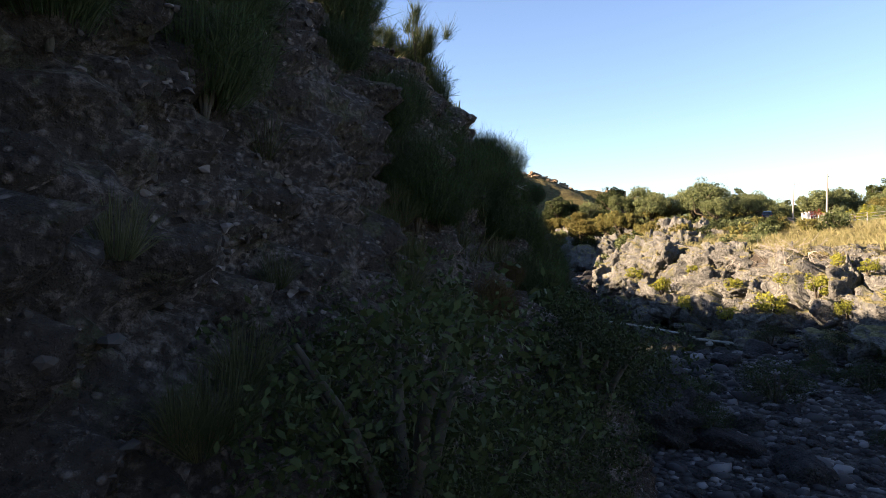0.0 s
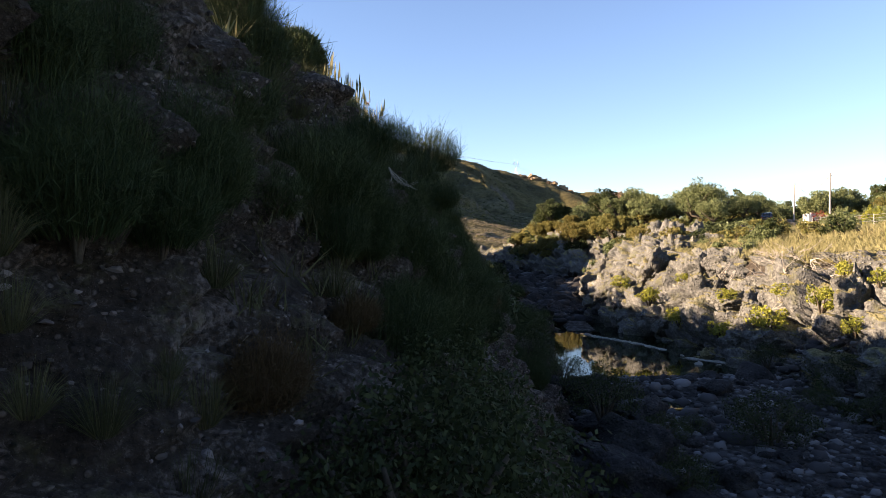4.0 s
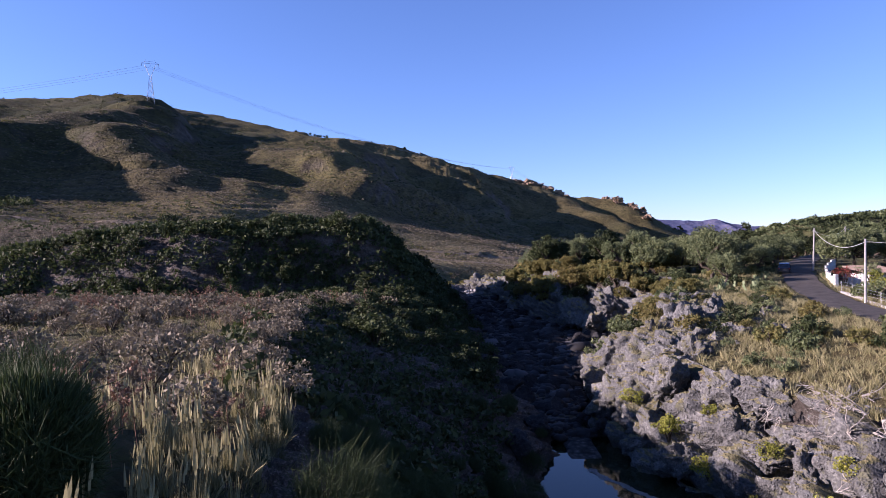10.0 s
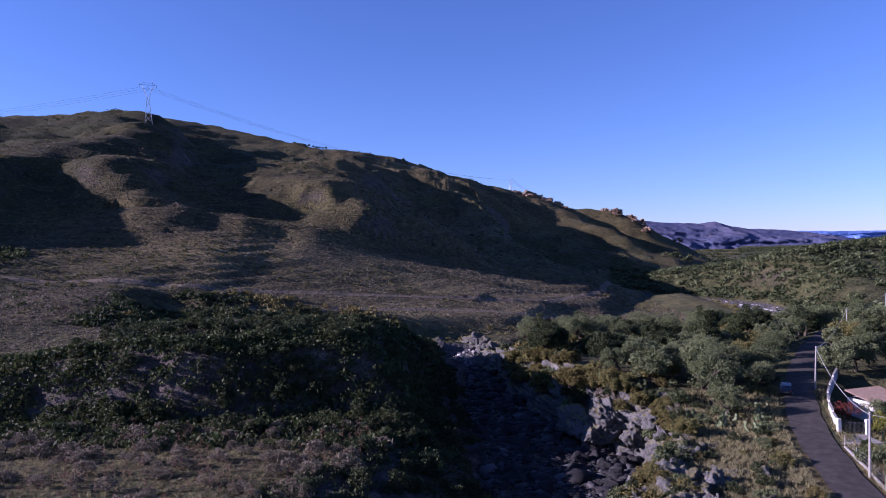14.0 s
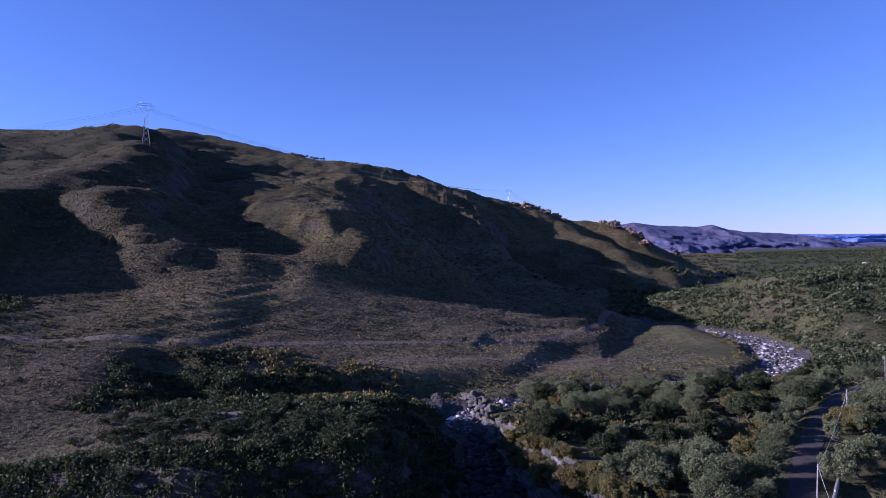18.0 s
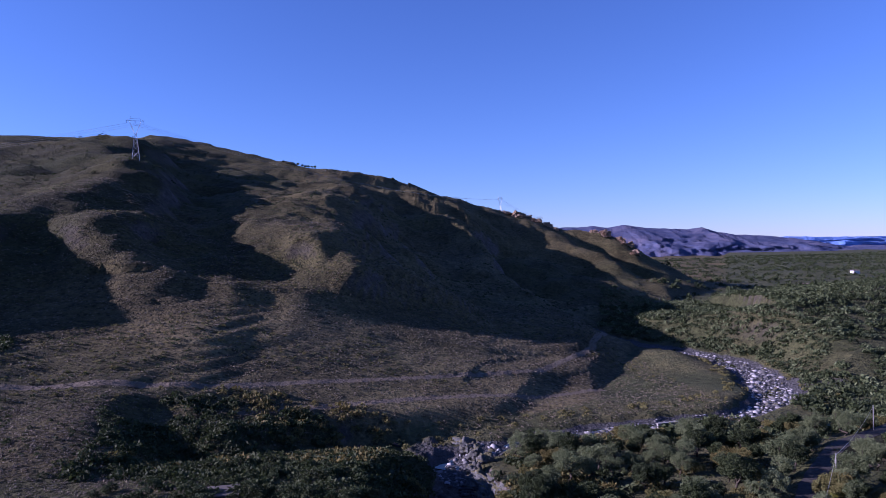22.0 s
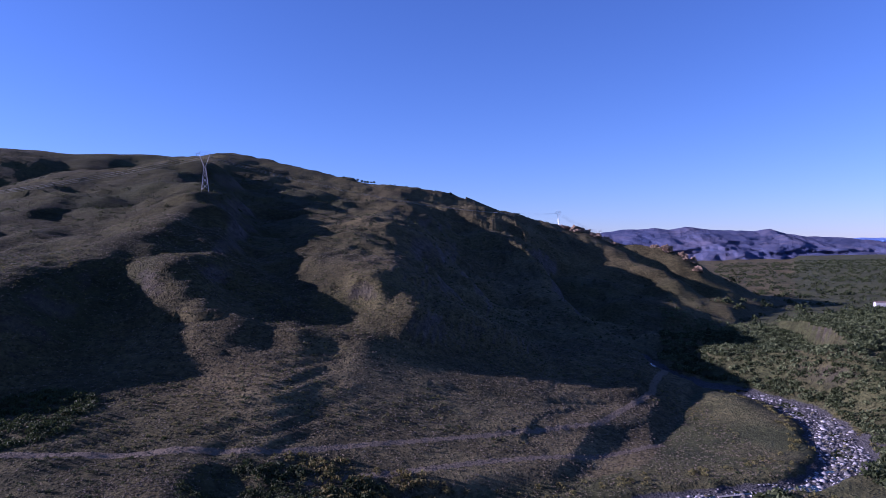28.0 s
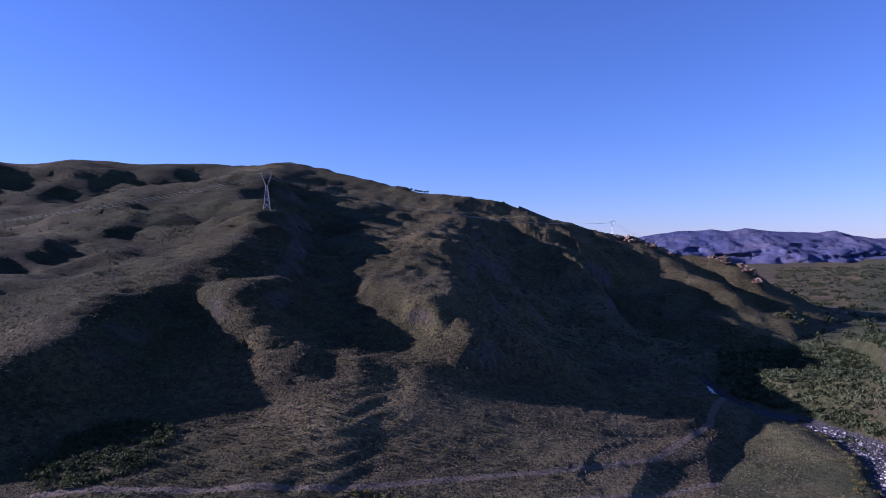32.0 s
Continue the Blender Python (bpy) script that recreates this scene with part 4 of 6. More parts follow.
def place(kind, spots, rng=RNG, smin=0.8, smax=1.25, first=[]):
    """Copies of the given kinds at (x, y, z) spots; the models themselves take the first spots."""
    kinds = kind if isinstance(kind, list) else [kind]
    for i, p in enumerate(spots):
        k = kinds[i % len(kinds)]
        s = rng.uniform(smin, smax) * (p[3] if len(p) > 3 else 1.0)
        m = pose(p[0], p[1], p[2], rng.normal() * 4, rng.normal() * 4, rng.uniform(0, 360)) @ Matrix.Scale(s, 4)
        if i < len(kinds):
            k.matrix_world = m
        else:
            c = copy_thing(k, Matrix.Identity(4))
            c.matrix_basis = m


def on_wall(y, s, left=True):
    g = (G_LTOE, G_LRIM, G_LTOP, left_profile) if left else (G_RTOE, G_RRIM, G_RTOP, right_profile)
    fx, fz = g[3](s)
    t, r, top, fl = np.interp(y, GY, g[0]), np.interp(y, GY, g[1]), np.interp(y, GY, g[2]), np.interp(y, GY, G_FLOOR) - 0.6
    return (float(t + (r - t) * fx), float(y), float(fl + (top + 0.1 - fl) * fz))


def spots_in(n, x0, x1, y0, y1, keep=None, rng=RNG, sink=0.0):
    x, y = rng.uniform(x0, x1, n * 4), rng.uniform(y0, y1, n * 4)
    if keep is not None:
        k = keep(x, y)
        x, y = x[k], y[k]
    x, y = x[:n], y[:n]
    z = land(x, y)[0] - sink
    return [tuple(map(float, p)) for p in zip(x, y, z)]


def road_off(x, y, d):
    return along(x, y, ROAD)[0] > d


def wooded(x, y):
    rr = np.interp(y, GY, G_RRIM)
    rt = np.interp(y, GY, G_RTOE)
    return road_off(x, y, 4.5) & (x > np.where(y < 85, 60, np.where(y < 105, rr + 6, rt + 3))) & (along(x, y, RIVER)[0] > 17) & ((x < 46) | (x > 70) | (y > 118))


# trees on the right bank
olives = [tree_kind(s, h, r, OLIVE) for s, h, r in ((1, 6.6, 3.3), (2, 7.8, 3.7), (3, 5.4, 3.1), (4, 7.2, 3.0))]
darks = [tree_kind(s, h, r, DARKLEAF, leaf=0.2, name="evergreen_tree", label="dark evergreen oak with a dense round crown") for s, h, r in ((5, 7.0, 3.2), (6, 5.4, 3.1), (7, 8.2, 3.4))]
ochres = [tree_kind(s, h, r, OCHRELEAF, leaf=0.17, name="autumn_tree", low=0.12, label="ochre and green autumn shrub tree above the gorge") for s, h, r in ((8, 4.4, 3.0), (9, 3.6, 2.6))]
sp = [(x, y, height(x, y)) for x, y in ((51, 110), (59.5, 125), (69.5, 141), (83, 161), (55, 118), (65, 133.5), (68.5, 119), (79, 137), (93, 153), (48, 116), (76, 152), (104, 188))] + [(41, 99, height(41, 99)), (42, 106, height(42, 106)), (36, 118, height(36, 118)), (31, 121, height(31, 121)), (44, 116, height(44, 116))] + spots_in(262, 16, 150, 86, 225, wooded)
place(olives, sp[:135], smin=0.7, smax=1.12)
place(darks, sp[135:215], smin=0.62, smax=1.08)
place(ochres, sp[215:] + [on_wall(RNG.uniform(84, 150), RNG.uniform(0.55, 1.0), False) + (0.6,) for _ in range(26)] + [(18.5, 150, height(18.5, 150)), (21, 140, height(21, 140)), (25, 129, height(25, 129)), (17.5, 160, height(17.5, 160)), (30, 118, height(30, 118))])

# brooms and tussocks on the left wall
green_brooms = [broom_kind(21, 1.3, 0.75, BROOM), broom_kind(22, 1.0, 0.7, BROOM), broom_kind(23, 1.5, 0.85, BROOM)]
rusty = broom_kind(24, 0.9, 0.6, RUSTBROOM, name="dry_broom_shrub", label="browning half-dry broom shrub on the gorge edge")
tall = broom_kind(25, 2.5, 1.2, BROOM, 1400, 0.011, name="tall_broom_shrub", label="tall feathery broom against the sky on the rim")
ball = broom_kind(26, 1.5, 0.8, BROOM, 1900, 0.013, ball=True, name="round_broom_shrub", label="dense round broom bush with rusty base on the rim")
rim = [on_wall(y, 0.93) for y in (-6.5, -4, -2, 13, 16, 19, 23, 27, 31, 36)]
face = [on_wall(RNG.uniform(3, 30), RNG.uniform(0.42, 0.74)) for _ in range(90)] + [on_wall(RNG.uniform(-18, -3), RNG.uniform(0.72, 0.86)) for _ in range(7)] + [on_wall(RNG.uniform(-4, 60), RNG.uniform(0.05, 0.4)) for _ in range(36)]
place(green_brooms, [(-3.4, 5.2, 9.8, 0.9), (-1.8, 8.0, 8.9, 0.95), (-2.4, 10.0, 9.6, 0.9)] + [(p[0], p[1], p[2] - 0.35, 0.55) for p in rim] + [(-3.2, 19.4, 11.0, 0.9)] + [on_wall(RNG.uniform(-4, 1), RNG.uniform(0.62, 0.8)) + (0.85,) for _ in range(16)] + [on_wall(RNG.uniform(1, 10), RNG.uniform(0.45, 0.7)) for _ in range(36)] + [(*p, 0.85) for p in face])
place(tall, [(-7.4, -2.5, 11.4), (-9.3, 16.2, 12.0), (-5.6, 3.2, 11.0, 0.85), (-6.2, 4.2, 11.3, 0.9), (-5.0, 5.6, 10.6, 0.6)], smin=0.95, smax=1.05)
place([broom_tree_kind(27, 3.0, 1.7, BROOM), broom_tree_kind(28, 2.6, 1.4, BROOM)], [(-5.9, 3.4, 11.3), (-7.2, 1.2, 11.5, 0.9), (-7.6, 5.6, 11.8, 0.8)], smin=0.97, smax=1.03)
place(ball, [(-6.4, 10.8, 12.55, 1.4)], smin=1, smax=1)
place([broom_kind(29, 1.15, 0.42, BROOM, 700, name="slender_broom_shrub", label="slender upright broom brush on the rim")], [(-4.4, 8.7, 11.2), (-5.4, 9.8, 12.0, 0.75)], smin=0.97, smax=1.03)
place([broom_kind(30, 1.7, 1.15, BROOM, 700, 0.008, name="open_broom_shrub", label="broad open broom bush at the end of the rim")], [(-2.2, 14.9, 10.7), (-3.4, 12.0, 11.0, 0.75)], smin=0.97, smax=1.03)
place(rusty, [on_wall(RNG.uniform(-10, 34), RNG.uniform(0.4, 0.75)) for _ in range(8)], smin=0.7)
green_tufts = [tuft_kind(31, 0.6, 0.6, GREENGRASS, 260, 0.005), tuft_kind(32, 0.5, 0.45, GREENGRASS, 220, 0.005)]
place(green_tufts, [on_wall(RNG.uniform(-20, 34), RNG.uniform(0.25, 0.98)) for _ in range(190)] + [on_wall(RNG.uniform(-5, 12), RNG.uniform(0.55, 0.95)) + (1.2,) for _ in range(50)] + [(-7.9, -10.1, 5.9, 1.7), (-5.4, -5.9, 6.9, 1.4), (-7.6, -7.2, 9.6, 1.3)], smin=0.6, smax=1.3)
straw = [tuft_kind(33, 0.55, 0.35, DRYGRASS, 90, 0.01, 9, "dry_grass_clump", "pale straw-coloured grass clump with seed heads"), tuft_kind(34, 0.7, 0.3, DRYGRASS, 70, 0.01, 7, "dry_grass_clump", "pale straw-coloured grass clump with seed heads")]
place(straw, [(x, y, z - 0.02) for x, y, z in spots_in(120, -10, -3, 8, 30, lambda x, y: (x < np.interp(y, GY, G_LRIM) + 0.4) & (np.hypot(x + 5.6, y - 8.6) > 1.3))] + [on_wall(RNG.uniform(9, 32), RNG.uniform(0.88, 0.99)) for _ in range(40)] + [(x, y, z, 1.45) for x, y, z in spots_in(11, -5.4, -3.4, 9.4, 15.5, lambda x, y: x < np.interp(y, GY, G_LRIM) + 0.5)])
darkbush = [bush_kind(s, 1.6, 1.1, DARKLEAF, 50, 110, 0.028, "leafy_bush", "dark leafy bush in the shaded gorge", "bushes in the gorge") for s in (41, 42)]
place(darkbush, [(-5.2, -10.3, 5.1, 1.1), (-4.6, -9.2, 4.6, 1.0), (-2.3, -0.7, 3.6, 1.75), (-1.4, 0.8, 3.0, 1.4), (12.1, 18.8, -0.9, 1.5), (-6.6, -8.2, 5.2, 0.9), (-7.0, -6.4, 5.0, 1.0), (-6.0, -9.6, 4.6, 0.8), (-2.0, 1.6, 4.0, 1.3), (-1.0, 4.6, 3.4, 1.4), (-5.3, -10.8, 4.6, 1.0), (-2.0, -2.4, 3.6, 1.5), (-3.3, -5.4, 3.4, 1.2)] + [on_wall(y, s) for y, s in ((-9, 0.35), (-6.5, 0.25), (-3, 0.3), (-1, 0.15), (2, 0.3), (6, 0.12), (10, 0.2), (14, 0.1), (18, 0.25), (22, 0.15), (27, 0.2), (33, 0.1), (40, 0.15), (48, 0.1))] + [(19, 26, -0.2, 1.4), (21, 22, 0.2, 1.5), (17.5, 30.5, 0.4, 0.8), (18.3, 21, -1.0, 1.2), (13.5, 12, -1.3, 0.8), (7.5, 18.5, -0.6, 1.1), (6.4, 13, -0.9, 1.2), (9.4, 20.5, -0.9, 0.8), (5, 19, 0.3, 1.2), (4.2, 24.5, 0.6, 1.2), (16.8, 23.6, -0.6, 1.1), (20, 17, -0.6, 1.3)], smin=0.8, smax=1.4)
yellow = [bush_kind(s, 1.5, 0.95, YELLOWLEAF, 28, 40, 0.075, "yellow_green_bush", "sunlit yellow-green bush on the rock wall", "bushes on the sunny wall") for s in (43, 44)]
place(yellow, [on_wall(y, s, False) for y, s in ((34, 0.3), (38, 0.22), (44, 0.28), (49, 0.35), (55, 0.4), (31, 0.42), (36, 0.55), (41, 0.5), (27, 0.3), (24, 0.35), (20, 0.42), (15, 0.4), (60, 0.3), (47, 0.6), (29, 0.6), (33, 0.7))], smin=0.6, smax=1.3)
verge = [bush_kind(s, 1.2, 1.0, m, 24, 44, 0.09, "round_bush", "low rounded green bush on the dry slope", "bushes beside the lane") for s, m in ((45, DARKLEAF), (46, OLIVE), (47, OCHRELEAF))]
place(verge, [on_wall(RNG.uniform(70, 165), RNG.uniform(0.3, 1.0), False) + (1.3,) for _ in range(60)] + spots_in(150, 22, 62, 48, 118, lambda x, y: road_off(x, y, 3.5) & (x > np.interp(y, GY, G_RRIM) - 3)) + spots_in(90, 14, 60, 95, 190, lambda x, y: road_off(x, y, 3.5) & (x > np.interp(y, GY, G_RTOE) + 1)), smin=0.6, smax=1.5)

# the meadow on the left bank
grey = [bush_kind(s, 1.05, 0.95, GREYSHRUB, 24, 34, 0.07, "dry_shrub", "low grey-brown dry shrub on the meadow", "dry shrubs on the meadow") for s in (51, 52)]
place(grey, spots_in(340, -62, -5, 16, 104, lambda x, y: x < np.interp(y, GY, G_LRIM) + 1.5), smin=0.6, smax=1.8)
stalks = [stalk_kind(s, h) for s, h in ((61, 1.5), (62, 1.9), (63, 1.2))]
place(stalks, spots_in(290, -60, -6, 34, 104, lambda x, y: (x < np.interp(y, GY, G_LRIM)) & (fbm(x, y, 12, 2, seed=71) > 0.0)) + spots_in(16, -9, -4, 6, 26, lambda x, y: x < np.interp(y, GY, G_LRIM)), smin=0.7, smax=1.3)
scarp = [bush_kind(s, 2.2, 1.7, m, 24, 46, 0.14, "scrub_bush", "dark scrub bush on the shaded bank", "bushes on the shaded bank") for s, m in ((53, DARKLEAF), (54, DARKLEAF), (55, BROOM))]
place(scarp, [on_wall(RNG.uniform(58, 170), RNG.uniform(0.15, 1.0)) for _ in range(85)] + spots_in(150, -60, 0, 100, 138, lambda x, y: (x < np.interp(y, GY, G_LTOE) - 1)) + spots_in(60, -70, 4, 120, 165, lambda x, y: (x < np.interp(y, GY, G_LTOE) - 1)), smin=0.6, smax=1.3)
cacti = [cactus_kind(s) for s in (64, 65)]
place(cacti, [(x, y, height(x, y)) for x, y in ((42, 92), (44, 95), (39, 96), (46, 99), (41, 99), (48.5, 103), (37, 100), (44, 104), (50, 112))], smin=0.9, smax=1.3)


def stuff(name, v, f, mat, label, cat):
    return tagged(new(name, mesh_of(name, v, f, mat)), label, cat, kind="stuff")


def scatter_tufts(name, spots, hgt, spread, n, width, mat, label, rng):
    p = np.array(spots)[:, :3]
    b = np.repeat(p, n, 0) + rng.normal(size=(len(p) * n, 3)) * np.array([spread * 0.35, spread * 0.35, 0])
    t = b + np.stack([rng.normal(size=len(b)) * spread, rng.normal(size=len(b)) * spread, hgt * rng.uniform(0.5, 1.15, len(b))], 1)
    b[:, 2] -= 0.05
    v, f = blades(b, t, width, 0.05, rng)
    return stuff(name, v, f, mat, label, "grass")


def left_meadow(x, y):
    return x < np.interp(y, GY, G_LRIM) + 0.3


scatter_tufts("meadow_grass", spots_in(4800, -70, -4, -5, 104, left_meadow), 0.42, 0.22, 14, 0.035, DRYGRASS, "short dry grass and weeds covering the meadow", RNG)
scatter_tufts("meadow_weeds", spots_in(5200, -70, -4, 5, 106, lambda x, y: left_meadow(x, y) & (fbm(x, y, 9, 3, seed=73) > -0.25)), 0.32, 0.22, 10, 0.035, GREENGRASS, "patches of green weeds on the meadow", RNG)
scatter_tufts("slope_grass", spots_in(7000, 20, 60, 22, 112, lambda x, y: road_off(x, y, 2.9) & (x > np.interp(y, GY, G_RRIM) - 0.5)), 0.6, 0.25, 14, 0.04, DRYGRASS, "long bleached grass on the slope below the lane", RNG)


def scatter_bushes(name, spots, size, per, leaf, mat, label, rng):
    p = np.array(spots)[:, :3]
    s = size * rng.uniform(0.5, 1.5, len(p))
    q = rng.normal(size=(len(p), per, 3))
    q /= np.linalg.norm(q, axis=2)[:, :, None]
    q[:, :, 2] = np.abs(q[:, :, 2]) * 0.85
    q = q * rng.uniform(0.6, 1.0, (len(p), per, 1)) * s[:, None, None] + p[:, None, :]
    sz = np.repeat(s, per) * leaf
    v, f = leaves(q.reshape(-1, 3), sz, rng)
    return stuff(name, v, f, mat, label, "scrub")


def hillside(x, y):
    z0 = land(x, y)
    return (z0[2] < 0.2) & (z0[4] < 0.2) & (fbm(x, y, 70, 3, seed=81) > -0.2)


scatter_bushes("hill_scrub", spots_in(6500, -420, 110, 150, 620, hillside), 0.75, 22, 0.3, DARKLEAF, "small dark shrubs dotted over the hillside", RNG)
scatter_bushes("hill_grass_tufts", spots_in(27000, -330, 120, 122, 520, lambda x, y: (land(x, y)[2] < 0.2) & ((y > 205) | (x < -40))), 0.55, 10, 0.36, GREYSHRUB, "dry tussocks covering the hillside", RNG)
scatter_bushes("far_hill_scrub", spots_in(5200, -900, 330, 540, 1120), 1.5, 14, 0.35, DARKLEAF, "distant shrubs on the upper hillside", RNG)


def right_wood(x, y):
    b = np.degrees(np.arctan2(x, y))
    bank = np.interp(y, [p[1] for p in RIVER], [p[0] for p in RIVER]) + river_half(y)
    return (b > 14) & (x > np.where(y > 500, 0, bank)) & (along(x, y, RIVER)[0] > river_half(y) + 3.5) & road_off(x, y, 6) & (fbm(x, y, 40, 3, seed=83) > -0.85)


scatter_bushes("valley_woods", spots_in(8200, 90, 640, 190, 780, right_wood), 2.5, 34, 0.27, OLIVE, "scattered olive groves and scrub across the valley", RNG)
scatter_bushes("valley_scrub", spots_in(8200, 70, 560, 205, 720, right_wood), 2.6, 34, 0.27, DARKLEAF, "dark green scrub across the valley", RNG)
scatter_bushes("far_woods", spots_in(5500, 280, 2200, 640, 3000, lambda x, y: np.degrees(np.arctan2(x, y)) > 18), 5.0, 20, 0.35, DARKLEAF, "far woods on the valley plain", RNG)
scatter_bushes("gully_scrub", spots_in(1000, -84, 46, 150, 226, lambda x, y: (along(x, y, RIVER)[0] > 15) & (land(x, y)[2] < 0.25) & (along(x, y, TRACKS[1])[0] > 3) & (y < 262 - 0.35 * np.abs(x + 20)) & (fbm(x, y, 30, 3, seed=85) > -0.3)), 1.7, 50, 0.24, DARKLEAF, "dense scrub in the gully above the gorge", RNG)
scatter_bushes("gully_autumn_scrub", spots_in(420, -76, 60, 160, 238, lambda x, y: (along(x, y, RIVER)[0] > 15) & (land(x, y)[2] < 0.25) & (fbm(x, y, 25, 3, seed=86) > 0.0)), 1.7, 50, 0.24, OCHRELEAF, "yellowing scrub in the gully above the gorge", RNG)
scatter_bushes("river_scrub", spots_in(420, -70, 190, 200, 430, lambda x, y: (along(x, y, RIVER)[0] > 12) & (along(x, y, RIVER)[0] < 24)), 1.3, 50, 0.22, OCHRELEAF, "ochre and green scrub along the river banks", RNG)
scatter_bushes("hill_field_scrub", spots_in(2600, -330, 120, 205, 420, hillside), 0.65, 26, 0.3, OCHRELEAF, "ochre low scrub dotted over the lower slope", RNG)
scatter_bushes("bank_scrub", spots_in(2300, -110, 0, 92, 200, lambda x, y: (x < np.interp(y, GY, G_LTOE) - 2) & ((y < 119) | (along(x, y, GULLY)[0] < 17) | (x > -34))), 1.4, 46, 0.2, DARKLEAF, "dense dark scrub on the bank above the gorge", RNG)
scatter_bushes("meadow_scrub", spots_in(900, -70, -5, 20, 104, left_meadow), 0.4, 40, 0.16, GREYSHRUB, "small dry shrublets among the meadow grass", RNG)
scatter_bushes("bank_face_scrub", spots_in(1700, -88, 2, 102, 119, lambda x, y: x < np.interp(y, GY, G_LTOE) - 1), 1.25, 40, 0.2, DARKLEAF, "thick dark scrub over the face of the bank", RNG)
scatter_bushes("hollow_scrub", spots_in(420, -196, -144, 198, 266, lambda x, y: np.hypot((x + 170) / 22, (y - 232) / 32) < 1), 1.8, 44, 0.22, DARKLEAF, "dense scrub in a hollow of the slope", RNG)
wall_spots = [on_wall(RNG.uniform(24, 112), RNG.uniform(0.22, 1.0)) for _ in range(1100)]
scatter_bushes("gorge_wall_scrub", wall_spots, 0.85, 44, 0.2, DARKLEAF, "thick dark scrub clinging to the shaded gorge wall", RNG)
scatter_tufts("gorge_wall_grass", [on_wall(RNG.uniform(-2, 60), RNG.uniform(0.4, 1.0)) for _ in range(1500)], 0.45, 0.25, 12, 0.02, GREENGRASS, "hanging grass on the shaded gorge wall", RNG)
scatter_bushes("field_tussocks", spots_in(6500, -120, -38, 117, 215, lambda x, y: along(x, y, GULLY)[0] > 10), 0.33, 12, 0.35, GREYSHRUB, "dry tussocks over the sloping field", RNG)


# ---- rocks ----
def rock_kind(seed, mat, level=3, name="boulder", label="", group="boulders", flat=0.7, bite=0.35, smooth=True, jag=0.0):
    """A weathered block: a ball cut by random planes, then roughened."""
    rng = np.random.default_rng(seed)
    bm = bmesh.new()
    bmesh.ops.create_icosphere(bm, subdivisions=level, radius=1.0)
    cuts = [(Vector(rng.normal(size=3)).normalized(), rng.uniform(0.55, 0.85)) for _ in range(9)]
    off = Vector(rng.uniform(-50, 50, 3))
    for v in bm.verts:
        p = v.co.copy()
        for n, d in cuts:
            k = p.dot(n) - d
            if k > 0:
                p -= n * k * 0.85
        p *= 1 + bite * noise.fractal(p * 1.3 + off, 0.9, 2.1, 4) + 0.12 * noise.fractal(p * 5 + off, 0.8, 2.1, 3)
        if jag:
            p *= 1 + jag * (0.22 - abs(noise.noise(p * 2.1 + off))) + 0.5 * jag * (0.2 - abs(noise.noise(p * 5.3 + off)))
        v.co = (p.x, p.y, p.z * flat)
    me = bpy.data.meshes.new(name)
    bm.to_mesh(me)
    bm.free()
    me.materials.append(mat)
    me.polygons.foreach_set("use_smooth", [smooth] * len(me.polygons))
    return tagged(new(name, me), label, "rock", group=group)


def place_rocks(kinds, spots, rng=RNG):
    """Spots of x, y, z, size, with an uneven stretch and a free turn."""
    for i, (x, y, z, s) in enumerate(spots):
        k = kinds[i % len(kinds)]
        m = pose(x, y, z, rng.normal() * 14, rng.normal() * 14, rng.uniform(0, 360)) @ Matrix.Diagonal((s * rng.uniform(0.8, 1.3), s * rng.uniform(0.75, 1.1), s * rng.uniform(0.75, 1.2), 1))
        if i < len(kinds):
            k.matrix_world = m
        else:
            c = new(k.name.split(".")[0], k.data)
            tagged(c, k["label"], k["category"], k["group"])
            c.matrix_world = m


crags = [rock_kind(s, LAVA, 5, "rock_outcrop", "rough grey rock outcrop on the sunny gorge wall", "outcrops on the gorge wall", 0.95, 0.5, True, 0.32) for s in (101, 102, 103, 104)]
spots = []
for y, s, r in ((25, 0.5, 1.3), (33, 0.85, 1.3), (38, 0.45, 1.2), (42, 0.6, 1.5), (48, 0.9, 1.5), (52, 0.3, 1.3), (54, 0.8, 1.8), (57, 0.55, 1.8), (60, 0.85, 2.2), (64, 0.65, 2.2), (67, 0.9, 2.2), (72, 0.85, 2.2), (76, 0.7, 2.0), (84, 0.6, 2.0), (90, 0.85, 2.2)):
    x, yy, z = on_wall(y, s, False)
    spots.append((x + 0.5, yy, z - 0.55 * r, r))
spots += [(16.8, 56, 3.4, 1.9), (18.4, 59.5, 5.0, 2.1), (18.2, 62, 2.6, 1.8), (19.5, 54, 5.0, 1.8), (30, 66, 8.3, 1.6), (33, 70, 8.8, 1.2), (29, 60, 8.2, 1.4), (36, 78, 9.4, 1.3), (26.6, 80, 8.2, 1.7), (34, 88, 9.0, 1.4), (27.3, 62.5, 7.2, 1.7), (26.2, 116, 4.0, 2.6), (28, 117.5, 7.0, 2.6), (24, 121, 5.0, 2.4), (21.5, 45.5, 6.4, 1.5)]
for y, s in zip(np.arange(22, 122, 2.6), [0.35, 0.75, 0.5, 0.92, 0.62] * 8):
    x, yy, z = on_wall(float(y), s, False)
    r = float(RNG.uniform(1.2, 2.4))
    spots.append((x + float(RNG.uniform(-0.5, 2.5)), yy, z - 0.4 * r, r))
